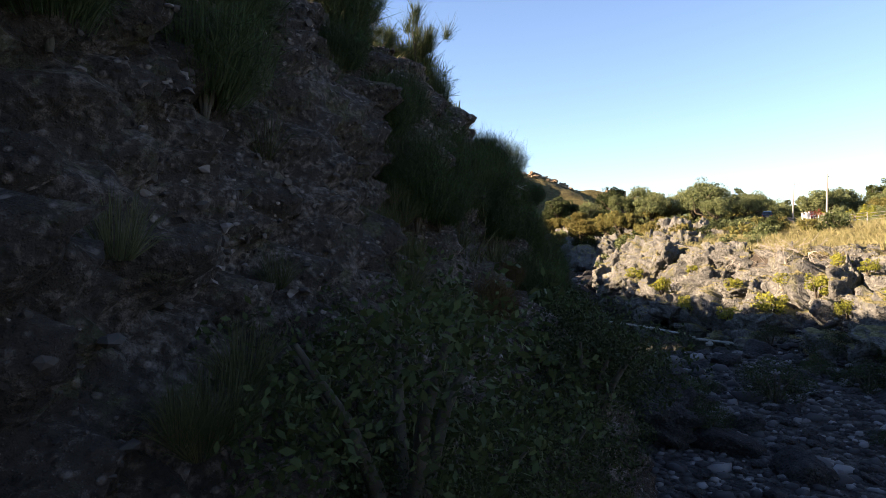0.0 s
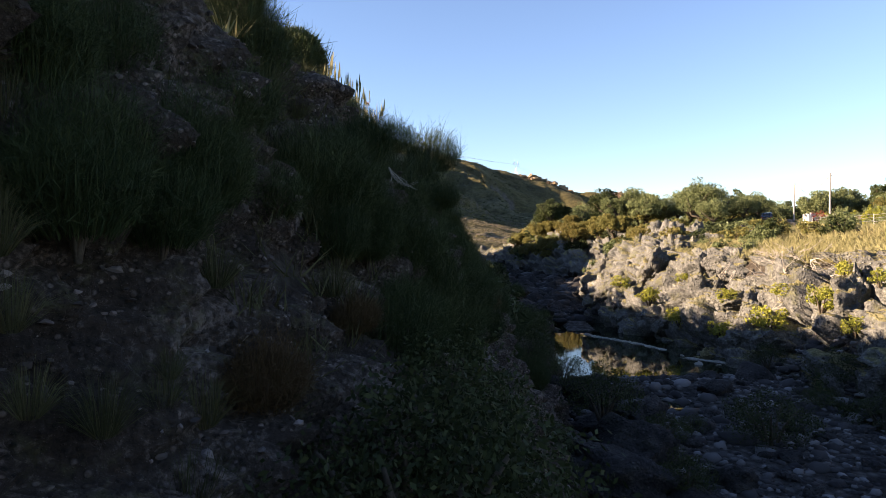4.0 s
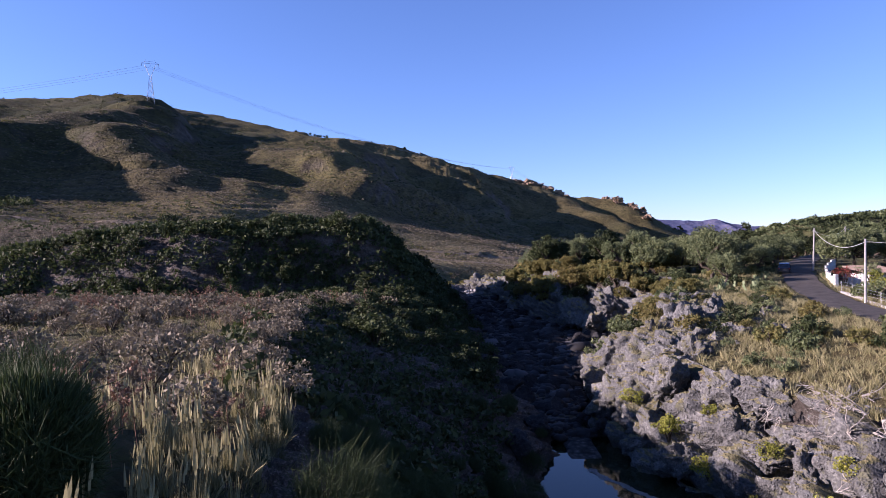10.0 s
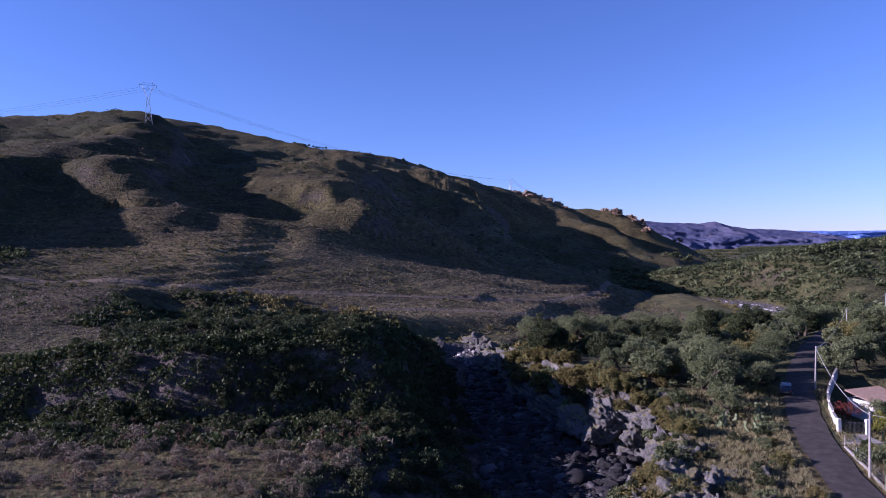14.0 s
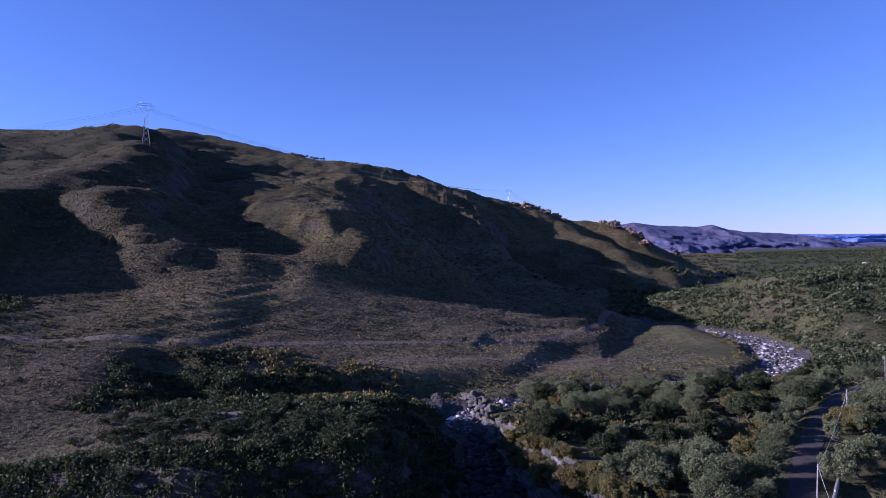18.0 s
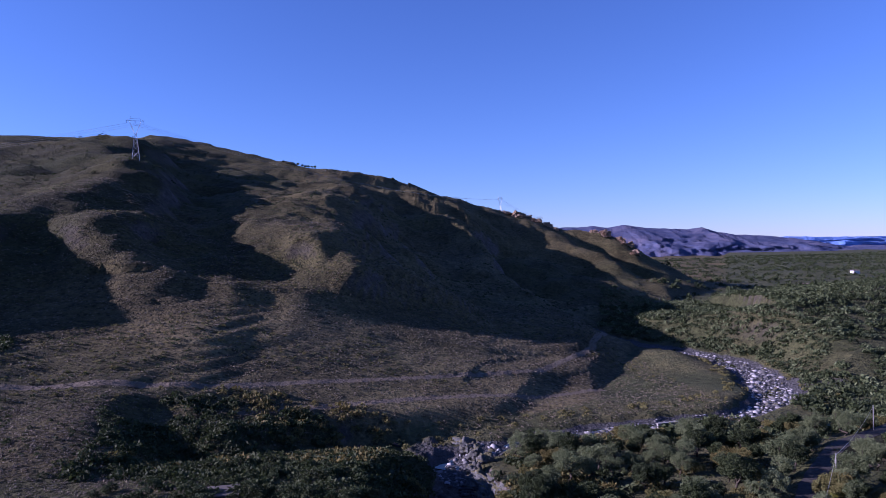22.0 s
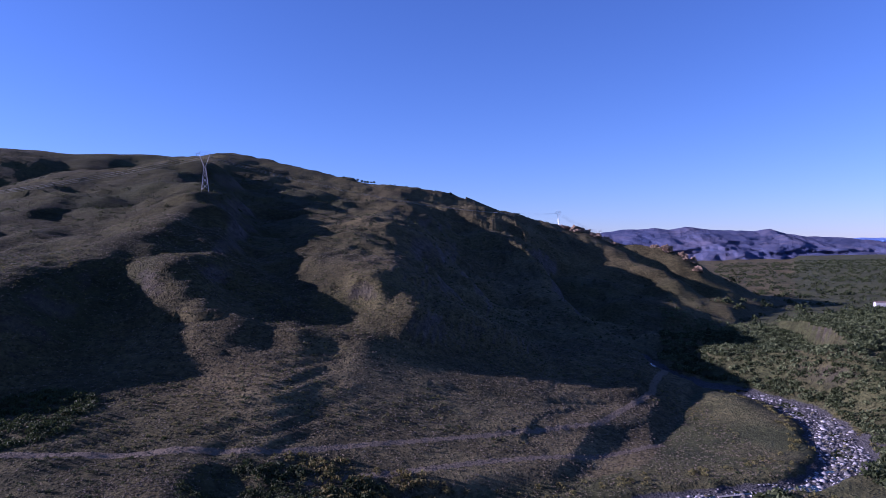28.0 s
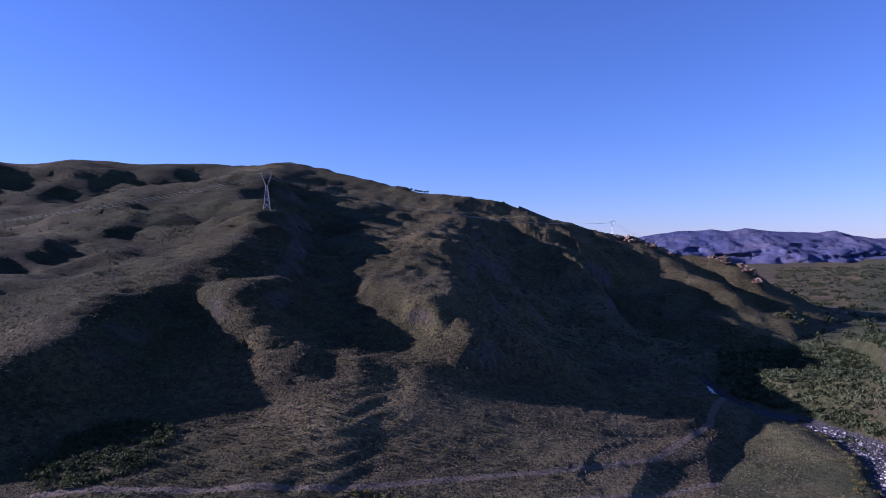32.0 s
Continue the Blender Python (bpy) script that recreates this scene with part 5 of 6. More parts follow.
for x, y, r in ((21, 57, 1.9), (24, 60, 1.6), (23.5, 64, 2.0), (26, 65, 1.7), (24, 69, 2.1), (28, 70, 1.5), (25.5, 74, 2.3), (30, 76, 1.7), (27, 80, 2.2), (31, 85, 1.9), (33, 79, 1.4), (27, 78, 2.0), (20.5, 60, 1.9), (23.5, 68, 2.0)):
    spots.append((x, y, height(x, y) - 0.15 * r, r))
spots += [(18.2, 77.5, 3.0, 1.9), (20.5, 78.5, 4.6, 2.1), (23.2, 79.5, 6.2, 2.2), (15.6, 66, 3.2, 1.9), (17.5, 70, 5.0, 2.3), (15.2, 60, 3.4, 1.7)]
place_rocks(crags, [(a, b, c - 0.25 * r, r * 1.22) for a, b, c, r in spots])
narrow = [rock_kind(s, LAVA, 4, "gorge_rock", "large pale rock at the narrow of the gorge", "rocks at the narrow", 0.95, 0.45, True, 0.7) for s in (105, 106)]
place_rocks(narrow, [(13.5, 188, 3.5, 4.2), (17, 181, 4.5, 4.8), (21, 172, 5, 4.5), (12.5, 196, 4.5, 2.8), (11.8, 218, 5.0, 2.6), (13.5, 210, 5, 3.4), (16, 203, 5, 3.2), (24, 164, 6, 3.6), (9, 226, 3.5, 2.5)])
dark_blocks = [rock_kind(s, DARKROCK, 4, "dark_rock", "dark lava block beside the river bed", "dark blocks by the river", 0.7, 0.4) for s in (107, 108)]
# the four at y 29.5-42 are added to cover sky reflection in the pool
place_rocks(dark_blocks, [(-2, 186, 4, 3.2), (-8, 178, 5, 3.4), (2, 178, 3.6, 3.0), (-6, 196, 4.5, 3.0), (-14, 204, 5, 3.4), (-4, 210, 4, 2.8), (-22, 214, 4.5, 3.0), (28, 216, 4, 2.8), (38, 224, 4, 2.6), (-30, 222, 4.4, 2.6), (-12, 222, 4, 2.4), (0, 228, 3.6, 2.4), (4.2, 14, -0.3, 2.2), (6, 17, -0.5, 1.9), (7.2, 21.5, -0.4, 1.7), (5.5, 24.5, 0, 2.1), (8.8, 15, -1.1, 1.3), (3.6, 29.5, 0.4, 1.7), (4.0, 33, 0.3, 1.5), (4.4, 37, 0.3, 1.4), (5.4, 42, 0.3, 1.3)] + [on_wall(y, s) + (r,) for y, s, r in ((30, 0.12, 1.1), (36, 0.2, 1.3), (43, 0.1, 1.2), (50, 0.18, 1.5), (57, 0.1, 1.3), (64, 0.2, 1.6), (72, 0.12, 1.5), (82, 0.2, 1.7), (24, 0.08, 1.0), (95, 0.15, 1.8), (110, 0.2, 2.0))])


def shore_crust(line, half, seed):
    """A low crusted ledge of uneven width that lies along the water's edge."""
    p = []
    for (ax, ay), (bx, by) in zip(line, line[1:]):
        k = max(3, int(math.hypot(bx - ax, by - ay) / 0.12))
        p += [(ax + (bx - ax) * i / k, ay + (by - ay) * i / k) for i in range(k)]
    p = np.array(p + [line[-1]])
    for _ in range(20):
        p[1:-1] = 0.25 * p[:-2] + 0.5 * p[1:-1] + 0.25 * p[2:]
    d = np.gradient(p, axis=0)
    d /= np.linalg.norm(d, axis=1)[:, None]
    verts, cols = [], 9
    for i, (x, y) in enumerate(p):
        end = min(1.0, (i + 0.5) / 6, (len(p) - i - 0.5) / 6)
        mid = 0.22 * noise.noise((i * 0.09, seed, 0))
        w = half * end * (0.75 + 0.7 * noise.noise((i * 0.13, seed, 5)) + 0.4 * noise.noise((i * 0.5, seed, 9)))
        for j in range(cols):
            s = j / (cols - 1) * 2 - 1
            o = mid + s * (w + 0.1 * noise.noise((i * 0.4, s * 2, seed)))
            z = 0.13 * (1 - s ** 4) * end - 0.06 + 0.05 * noise.noise((x * 4, y * 4, seed))
            verts.append((x - d[i, 1] * o, y + d[i, 0] * o, z))
    return tagged(new("shore_ledge", mesh_of("shore_ledge", verts, grid_faces(cols, len(p))[:, ::-1], STRAND, smooth=True)), "pale crusted ledge along the pool's edge", "rock", group="ledges along the pool")


shore_crust([(17.4, 33.2), (16.6, 35.0), (15.6, 36.4), (14.4, 37.3)], 0.36, 1)
shore_crust([(14.7, 40.2), (14.2, 42.4), (13.2, 45.0), (12.2, 47.0), (11.2, 48.6), (10.6, 51.0)], 0.4, 2)
place_rocks([rock_kind(109, STRAND, 3, "shore_stone", "pale crusted stone standing in the pool", "stones in the pool", 0.4, 0.3)], [(14.9, 34.4, 0.0, 0.42), (16.0, 34.0, 0.02, 0.25), (15.0, 37.9, 0.0, 0.22)])
river_rocks = [rock_kind(s, DARKROCK, 3, "river_boulder", "smooth dark boulder in the dry river bed", "boulders in the river bed", 0.62, 0.16) for s in (111, 112, 113, 114)]
big = [(15.6, 23.1, -0.7, 1.3), (18.5, 19.5, -0.8, 1.3), (15.8, 28.4, 0.3, 1.5), (12.4, 26.0, 0.1, 1.0), (10.2, 28.2, 0.1, 0.8), (8.5, 26.4, 0.0, 0.9), (7.0, 28.6, 0.1, 0.9), (13.4, 28.9, 0.1, 0.8), (9.0, 9.5, -1.3, 1.5), (7.0, 12.5, -1.1, 1.6), (10.8, 6.0, -1.5, 1.3), (6.0, 16.5, -0.8, 1.2), (16.5, 8.5, -1.4, 1.4), (13.6, 3.0, -1.6, 1.3), (5.0, 21.0, -0.4, 1.1), (4.6, 25.5, 0.1, 1.2)]
x, y = RNG.uniform(1.5, 21, 260), RNG.uniform(-14, 29.5, 260)
k = x > np.interp(y, GY, G_LTOE) + 0.8
x, y = x[k], y[k]
place_rocks(river_rocks, big + [(a, b, c + 0.02, RNG.uniform(0.18, 0.55)) for a, b, c in zip(x, y, land(x, y)[0])])
x, y = RNG.uniform(-5, 195, 6000), RNG.uniform(188, 420, 6000)
k = along(x, y, RIVER)[0] < river_half(y)
x, y = x[k][:170], y[k][:170]
shoal = [rock_kind(s, LAVA, 3, "shoal_rock", "pale boulder in the shallow river bend", "rocks in the river bend", 0.55, 0.25) for s in (115, 116)]
place_rocks(shoal, [(a, b, c, RNG.uniform(0.5, 1.3)) for a, b, c in zip(x, y, land(x, y)[0])])
hill_rocks = [rock_kind(s, PALEROCK, 4, "summit_crag", "pale ochre crag on the ridge line", "crags on the ridge", 0.8, 0.5, False, 0.8) for s in (117, 118)]
place_rocks(hill_rocks, [(a, b, min(c - 6, height(a, b) + 0.2 * r) - 0.15 * r, 0.72 * r) for a, b, c, r in ((124, 1097, 130, 8.0), (122, 1101, 127, 11.0), (146, 1095, 126, 10.9), (137, 1093, 128, 14.8), (159, 1098, 120, 9.6), (151, 1096, 120, 13.3), (171, 1083, 115, 11.3), (166, 1084, 116, 8.3), (186, 1086, 108, 7.8), (186, 1083, 107, 10.2), (198, 1073, 101, 7.5), (193, 1072, 100, 6.1), (254, 1062, 94, 9.7), (260, 1058, 90, 8.1), (273, 1050, 92, 10.9), (272, 1057, 93, 12.5), (294, 1039, 88, 9.0), (292, 1045, 87, 9.6), (292, 1023, 79, 8.6), (303, 1028, 75, 9.6), (299, 993, 63, 8.0), (305, 1001, 65, 8.1), (115, 1102, 130, 5.7), (116, 1112, 130, 5.2), (128, 1081, 112, 7.2), (131, 1080, 111, 7.5), (146, 1073, 109, 6.5), (152, 1074, 109, 7.8), (264, 1046, 82, 8.0), (272, 1039, 78, 7.7))])


def pebbles(name, n, x0, x1, y0, y1, keep, size, mat, label, rng=RNG):
    """Many small stones as one sheet of loose pieces."""
    t = (1 + 5 ** 0.5) / 2
    ico = np.array([(-1, t, 0), (1, t, 0), (-1, -t, 0), (1, -t, 0), (0, -1, t), (0, 1, t), (0, -1, -t), (0, 1, -t), (t, 0, -1), (t, 0, 1), (-t, 0, -1), (-t, 0, 1)]) / 1.9
    tri = np.array([(0, 11, 5), (0, 5, 1), (0, 1, 7), (0, 7, 10), (0, 10, 11), (1, 5, 9), (5, 11, 4), (11, 10, 2), (10, 7, 6), (7, 1, 8), (3, 9, 4), (3, 4, 2), (3, 2, 6), (3, 6, 8), (3, 8, 9), (4, 9, 5), (2, 4, 11), (6, 2, 10), (8, 6, 7), (9, 8, 1)])
    p = np.array(spots_in(n, x0, x1, y0, y1, keep, rng))
    m = len(p)
    s = size * np.exp(rng.normal(size=m) * 0.5)
    v = ico[None] * (1 + rng.normal(size=(m, 12, 1)) * 0.16) * np.stack([s * rng.uniform(0.8, 1.4, m), s * rng.uniform(0.7, 1.1, m), s * rng.uniform(0.4, 0.75, m)], 1)[:, None]
    a = rng.uniform(0, 6.28, m)
    c, sn = np.cos(a)[:, None], np.sin(a)[:, None]
    v = np.stack([v[..., 0] * c - v[..., 1] * sn, v[..., 0] * sn + v[..., 1] * c, v[..., 2]], -1) + p[:, None]
    f = (np.arange(m)[:, None, None] * 12 + tri[None]).reshape(-1, 3)
    return tagged(new(name, mesh_of(name, v, f, mat, smooth=True)), label, "pebbles", kind="stuff")


def embedded_stones(name, wall, n, y0, y1, size, mat, label, rng=RNG):
    """Loose-edged stones half sunk in a rock wall."""
    co = np.empty(len(wall.data.vertices) * 3)
    wall.data.vertices.foreach_get("co", co)
    co = co.reshape(-1, 3)
    near = np.nonzero((co[:, 1] > y0) & (co[:, 1] < y1))[0]
    p = co[rng.choice(near, n, replace=False)]
    p = p[fbm(p[:, 1], p[:, 2], 1.6, 3, seed=91) > -0.35]
    t = (1 + 5 ** 0.5) / 2
    ico = np.array([(-1, t, 0), (1, t, 0), (-1, -t, 0), (1, -t, 0), (0, -1, t), (0, 1, t), (0, -1, -t), (0, 1, -t), (t, 0, -1), (t, 0, 1), (-t, 0, -1), (-t, 0, 1)]) / 1.9
    tri = np.array([(0, 11, 5), (0, 5, 1), (0, 1, 7), (0, 7, 10), (0, 10, 11), (1, 5, 9), (5, 11, 4), (11, 10, 2), (10, 7, 6), (7, 1, 8), (3, 9, 4), (3, 4, 2), (3, 2, 6), (3, 6, 8), (3, 8, 9), (4, 9, 5), (2, 4, 11), (6, 2, 10), (8, 6, 7), (9, 8, 1)])
    m = len(p)
    s = np.minimum(size * np.exp(rng.normal(size=m) * 0.5), size * 2.6)
    v = ico[None] * (1 + rng.normal(size=(m, 12, 1)) * 0.26) * np.stack([s * rng.uniform(0.7, 1.2, m), s * rng.uniform(0.8, 1.6, m), s * rng.uniform(0.5, 1.0, m)], 1)[:, None]
    v = v + p[:, None]
    f = (np.arange(m)[:, None, None] * 12 + tri[None]).reshape(-1, 3)
    return tagged(new(name, mesh_of(name, v, f, mat)), label, "stones", kind="stuff")


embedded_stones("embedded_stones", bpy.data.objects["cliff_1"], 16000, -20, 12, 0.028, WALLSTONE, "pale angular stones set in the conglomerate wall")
pebbles("river_pebbles", 9000, 1, 21, -14, 31, lambda x, y: x > np.interp(y, GY, G_LTOE) + 0.4, 0.13, PEBBLE, "loose grey pebbles and cobbles of the dry bed")
pebbles("bend_gravel", 5000, -20, 215, 190, 430, lambda x, y: along(x, y, RIVER)[0] < river_half(y) + 1, 0.5, PALEPEBBLE, "pale gravel of the upper river bed")


# floor stones and blocks use the tones darkened for shade
pebbles("gorge_floor_stones", 3600, 3, 33, 57, 190, lambda x, y: (x > np.interp(y, GY, G_LTOE)) & (x < np.interp(y, GY, G_RTOE)), 0.4, SHADEPEBBLE, "fallen stones on the gorge floor, darkened for its shade")
x, y = RNG.uniform(5, 31, 330), RNG.uniform(58, 186, 330)
k = (x > np.interp(y, GY, G_LTOE) - 0.5) & (x < np.interp(y, GY, G_RTOE) + 0.5)
floor_blocks = [rock_kind(s, GORGEROCK, 3, "fallen_block", "fallen block on the gorge floor, darkened for its shade", "fallen blocks in the gorge", 0.75, 0.35) for s in (140, 141)]
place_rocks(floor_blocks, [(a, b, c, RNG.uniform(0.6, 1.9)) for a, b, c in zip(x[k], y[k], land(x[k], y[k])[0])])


# ---- built things ----
def box(x0, x1, y0, y1, z0, z1, bevel=0.0):
    bm = bmesh.new()
    bmesh.ops.create_cube(bm, size=1.0, matrix=Matrix.Translation(((x0 + x1) / 2, (y0 + y1) / 2, (z0 + z1) / 2)) @ Matrix.Diagonal((x1 - x0, y1 - y0, z1 - z0, 1)))
    if bevel:
        bmesh.ops.bevel(bm, geom=list(bm.edges), offset=bevel, segments=2, affect="EDGES")
    v = np.array([tuple(q.co) for q in bm.verts])
    f = [tuple(q.index for q in face.verts) for face in bm.faces]
    bm.free()
    return v, f


def piece(name, geo, mat, parent, label="", smooth=False):
    return part(name, mesh_of(name, geo[0], geo[1], mat, smooth=smooth), parent, label)


def pole_thing(x, y, z, h, lean=0.0):
    root = new("utility_pole")
    piece("shaft", tube([(0, 0, -0.4), (lean * 0.5, 0, h * 0.5), (lean, 0, h)], [0.15, 0.125, 0.095], 10), CONCRETE, root, smooth=True)
    piece("cap", tube([(lean, 0, h), (lean, 0, h + 0.06)], [0.11, 0.08], 10), GALV, root)
    piece("bracket", box(lean - 0.22, lean + 0.22, -0.03, 0.03, h - 0.35, h - 0.28, 0.01), GALV, root, "steel cable bracket")
    root.matrix_world = pose(x, y, z)
    return tagged(root, "pale concrete utility pole beside the lane", "utility pole", group="poles along the lane")


def cable(name, a, b, sag, r, label, cat="cable"):
    pts = [tuple(a[i] + (b[i] - a[i]) * t - (sag * 4 * t * (1 - t) if i == 2 else 0) for i in range(3)) for t in (k / 24 for k in range(25))]
    v, f = tube(pts, [r] * 25, 5)
    return tagged(new(name, mesh_of(name, v, f, CABLE, smooth=True)), label, cat)


CABLE = plain_material("grey_cable_sheath", (0.25, 0.26, 0.24), (0.36, 0.37, 0.34), 0.6, 0.3, 4)
PA, PB, PC, PD = (59.5, 109.4, 11.6), (46.6, 75.3, 9.5), (93, 157, height(93, 157)), (132, 203, height(132, 203))
pole_thing(*PA, 6.9, 0.25)
pole_thing(*PB, 7.1, 0.1)
pole_thing(*PC, 7.0)
pole_thing(*PD, 7.5)
cable("overhead_cable", (PB[0] + 0.1, PB[1], PB[2] + 6.85), (PA[0] + 0.25, PA[1], PA[2] + 6.65), 1.5, 0.035, "sagging grey cable between the concrete poles")
cable("overhead_cable", (PA[0] + 0.25, PA[1], PA[2] + 6.65), (PC[0], PC[1], PC[2] + 6.7), 1.3, 0.03, "sagging grey cable between the concrete poles")
cable("overhead_cable", (PC[0], PC[1], PC[2] + 6.7), (PD[0], PD[1], PD[2] + 7.2), 1.3, 0.03, "sagging grey cable between the concrete poles")
cable("overhead_cable", (PB[0] + 0.1, PB[1], PB[2] + 6.85), (78, 58, 16.5), 0.9, 0.03, "sagging grey cable from the lane towards the farm")


def pylon_thing(x, y, z, h, turn):
    """A lattice mast with a forked head."""
    root = new("power_pylon")
    w0, w1, wz = 0.085 * h, 0.022 * h, 0.6 * h
    corner = [(-1, -1), (1, -1), (1, 1), (-1, 1)]
    at = lambda c, t: (c[0] * (w0 + (w1 - w0) * t), c[1] * (w0 + (w1 - w0) * t), wz * t)
    for c in corner:
        piece("leg", tube([(c[0] * w0, c[1] * w0, -1.5), at(c, 0.5), at(c, 1)], [0.2, 0.16, 0.14], 4), GALV, root)
    for k in range(4):
        a, b = corner[k], corner[(k + 1) % 4]
        ts = [0, 0.28, 0.5, 0.68, 0.84, 1]
        for t0, t1 in zip(ts, ts[1:]):
            piece("brace", tube([at(a, t0), at(b, t1)], [0.08, 0.08], 4), GALV, root)
            piece("brace", tube([at(b, t0), at(a, t1)], [0.08, 0.08], 4), GALV, root)
    for s in (-1, 1):
        arm = [tube([(s * w1, d * w1, wz), (s * 0.12 * h, d * 0.012 * h, 0.86 * h), (s * 0.1 * h, 0, h)], [0.14, 0.12, 0.1], 4) for d in (-1, 1)]
        arm += [tube([(s * (w1 + 0.03 * h * q), -w1, wz + 0.09 * h * q), (s * (w1 + 0.03 * h * (q + 1)), w1, wz + 0.09 * h * (q + 1))], [0.07, 0.07], 4) for q in range(3)]
        piece("fork_arm", merge(*arm), GALV, root)
    piece("crossarm", merge(tube([(-0.2 * h, 0, 0.9 * h), (0.2 * h, 0, 0.9 * h)], [0.13, 0.13], 4), tube([(-0.2 * h, 0, 0.9 * h), (-0.1 * h, 0, 0.95 * h), (0.1 * h, 0, 0.95 * h), (0.2 * h, 0, 0.9 * h)], [0.1, 0.1, 0.1, 0.1], 4)), GALV, root)
    for s in (-0.19, 0, 0.19):
        piece("insulator", tube([(s * h, 0, 0.9 * h), (s * h, 0, 0.83 * h)], [0.14, 0.14], 6), GLASS, root, "dark insulator string")
    root.matrix_world = pose(x, y, z, 0, 0, turn)
    return tagged(root, "grey lattice power pylon on the hill", "power pylon", group="pylons on the hills")


PYLONS = [(-252, 592, 150.0, 36), (118, 1136, 124, 32), (188, 1158, 92, 32), (-820, 560, 190, 36)]
for (x, y, z, h), turn in zip(PYLONS, (25, 40, 40, 10)):
    pylon_thing(x, y, min(z, height(x, y) + 0.3) if h == 36 else z - 4, h, turn)
tips = [(x, y, (min(z, height(x, y) + 0.3) if h == 36 else z - 4) + 0.83 * h, h) for x, y, z, h in PYLONS]
for a, b, sag in ((3, 0, 14), (0, 1, 16), (1, 2, 3)):
    for s in (-0.19, 0, 0.19):
        ax, ay = tips[a][0] + s * tips[a][3] * 0.7, tips[a][1] + s * tips[a][3] * 0.6
        bx, by = tips[b][0] + s * tips[b][3] * 0.7, tips[b][1] + s * tips[b][3] * 0.6
        cable("power_line", (ax, ay, tips[a][2]), (bx, by, tips[b][2]), sag, 0.07, "thin power line strung between pylons", "power line")


def lane_wall():
    """A white rendered wall that climbs the lane in steps, with a gate pier."""
    root = new("boundary_wall")
    line = [(52.2, 90.6), (54.0, 95.0), (56.0, 99.4), (58.2, 103.6), (60.8, 107.6), (64.2, 112.6), (68.2, 118.4)]
    for (ax, ay), (bx, by) in zip(line, line[1:]):
        zz = along(np.array([(ax + bx) / 2]), np.array([(ay + by) / 2]), ROAD)[1][0]
        ln, ang = math.hypot(bx - ax, by - ay), math.degrees(math.atan2(by - ay, bx - ax))
        ob = piece("wall_panel", box(0, ln, -0.12, 0.12, -0.6, 1.05, 0.015), WHITEWALL, root)
        ob.matrix_local = pose(ax, ay, zz, 0, 0, ang)
        ob = piece("coping", box(-0.02, ln + 0.02, -0.17, 0.17, 1.05, 1.12, 0.015), CONCRETE, root, "grey concrete coping")
        ob.matrix_local = pose(ax, ay, zz, 0, 0, ang)
    for x, y in ((52.0, 90.2), (55.2, 89.4)):
        ob = piece("gate_pier", box(-0.22, 0.22, -0.22, 0.22, -0.5, 1.75, 0.02), WHITEWALL, root)
        ob.matrix_local = pose(x, y, 10.35)
    return tagged(root, "white rendered boundary wall stepping up the lane", "wall")


lane_wall()


def gate_thing():
    root = new("iron_gate")
    rails = [box(0.3, 3.0, -0.025, 0.025, z, z + 0.05) for z in (0.15, 1.25)]
    piece("gate_frame", merge(*rails), DARKMETAL, root)
    me = mesh_of("bar", *tube([(0, 0, 0.15), (0, 0, 1.4)], [0.014, 0.012], 5), DARKMETAL)
    for k in range(18):
        part("bar", me, root, m=pose(0.38 + k * 0.15, 0, 0))
    root.matrix_world = pose(52.1, 90.2, 10.35, 0, 0, -14)
    return tagged(root, "dark iron gate with upright bars", "gate")


gate_thing()
apron = new("driveway", mesh_of("driveway", *box(49.8, 55.0, 85.6, 90.0, 9.6, 10.14, 0.04), CONCRETE))
tagged(apron, "pale concrete driveway apron beside the lane", "driveway", kind="structure")


def kerb_fence():
    root = new("garden_fence")
    line = [(49.4, 84.6), (48.3, 80.4), (47.3, 76.2), (45.8, 71.4), (44.4, 66.4), (43.0, 60.8), (41.6, 54.6)]
    for (ax, ay), (bx, by) in zip(line, line[1:]):
        zz = along(np.array([(ax + bx) / 2]), np.array([(ay + by) / 2]), ROAD)[1][0]
        ln, ang = math.hypot(bx - ax, by - ay), math.degrees(math.atan2(by - ay, bx - ax))
        piece("kerb", box(0, ln, -0.1, 0.1, -0.5, 0.24, 0.02), CONCRETE, root).matrix_local = pose(ax, ay, zz, 0, 0, ang)
        piece("fence_post", tube([(0, 0, 0.3), (0, 0, 1.5)], [0.03, 0.03], 6), GALV, root).matrix_local = pose(ax, ay, zz)
        wires = merge(*[tube([(0, 0, z), (ln, 0, z)], [0.012, 0.012], 4) for z in (0.7, 1.05, 1.4)])
        tagged(piece("fence_wire", wires, GALV, root), kind="stuff").matrix_local = pose(ax, ay, zz, 0, 0, ang)
    return tagged(root, "low concrete kerb with a wire fence by the lane", "fence")


kerb_fence()


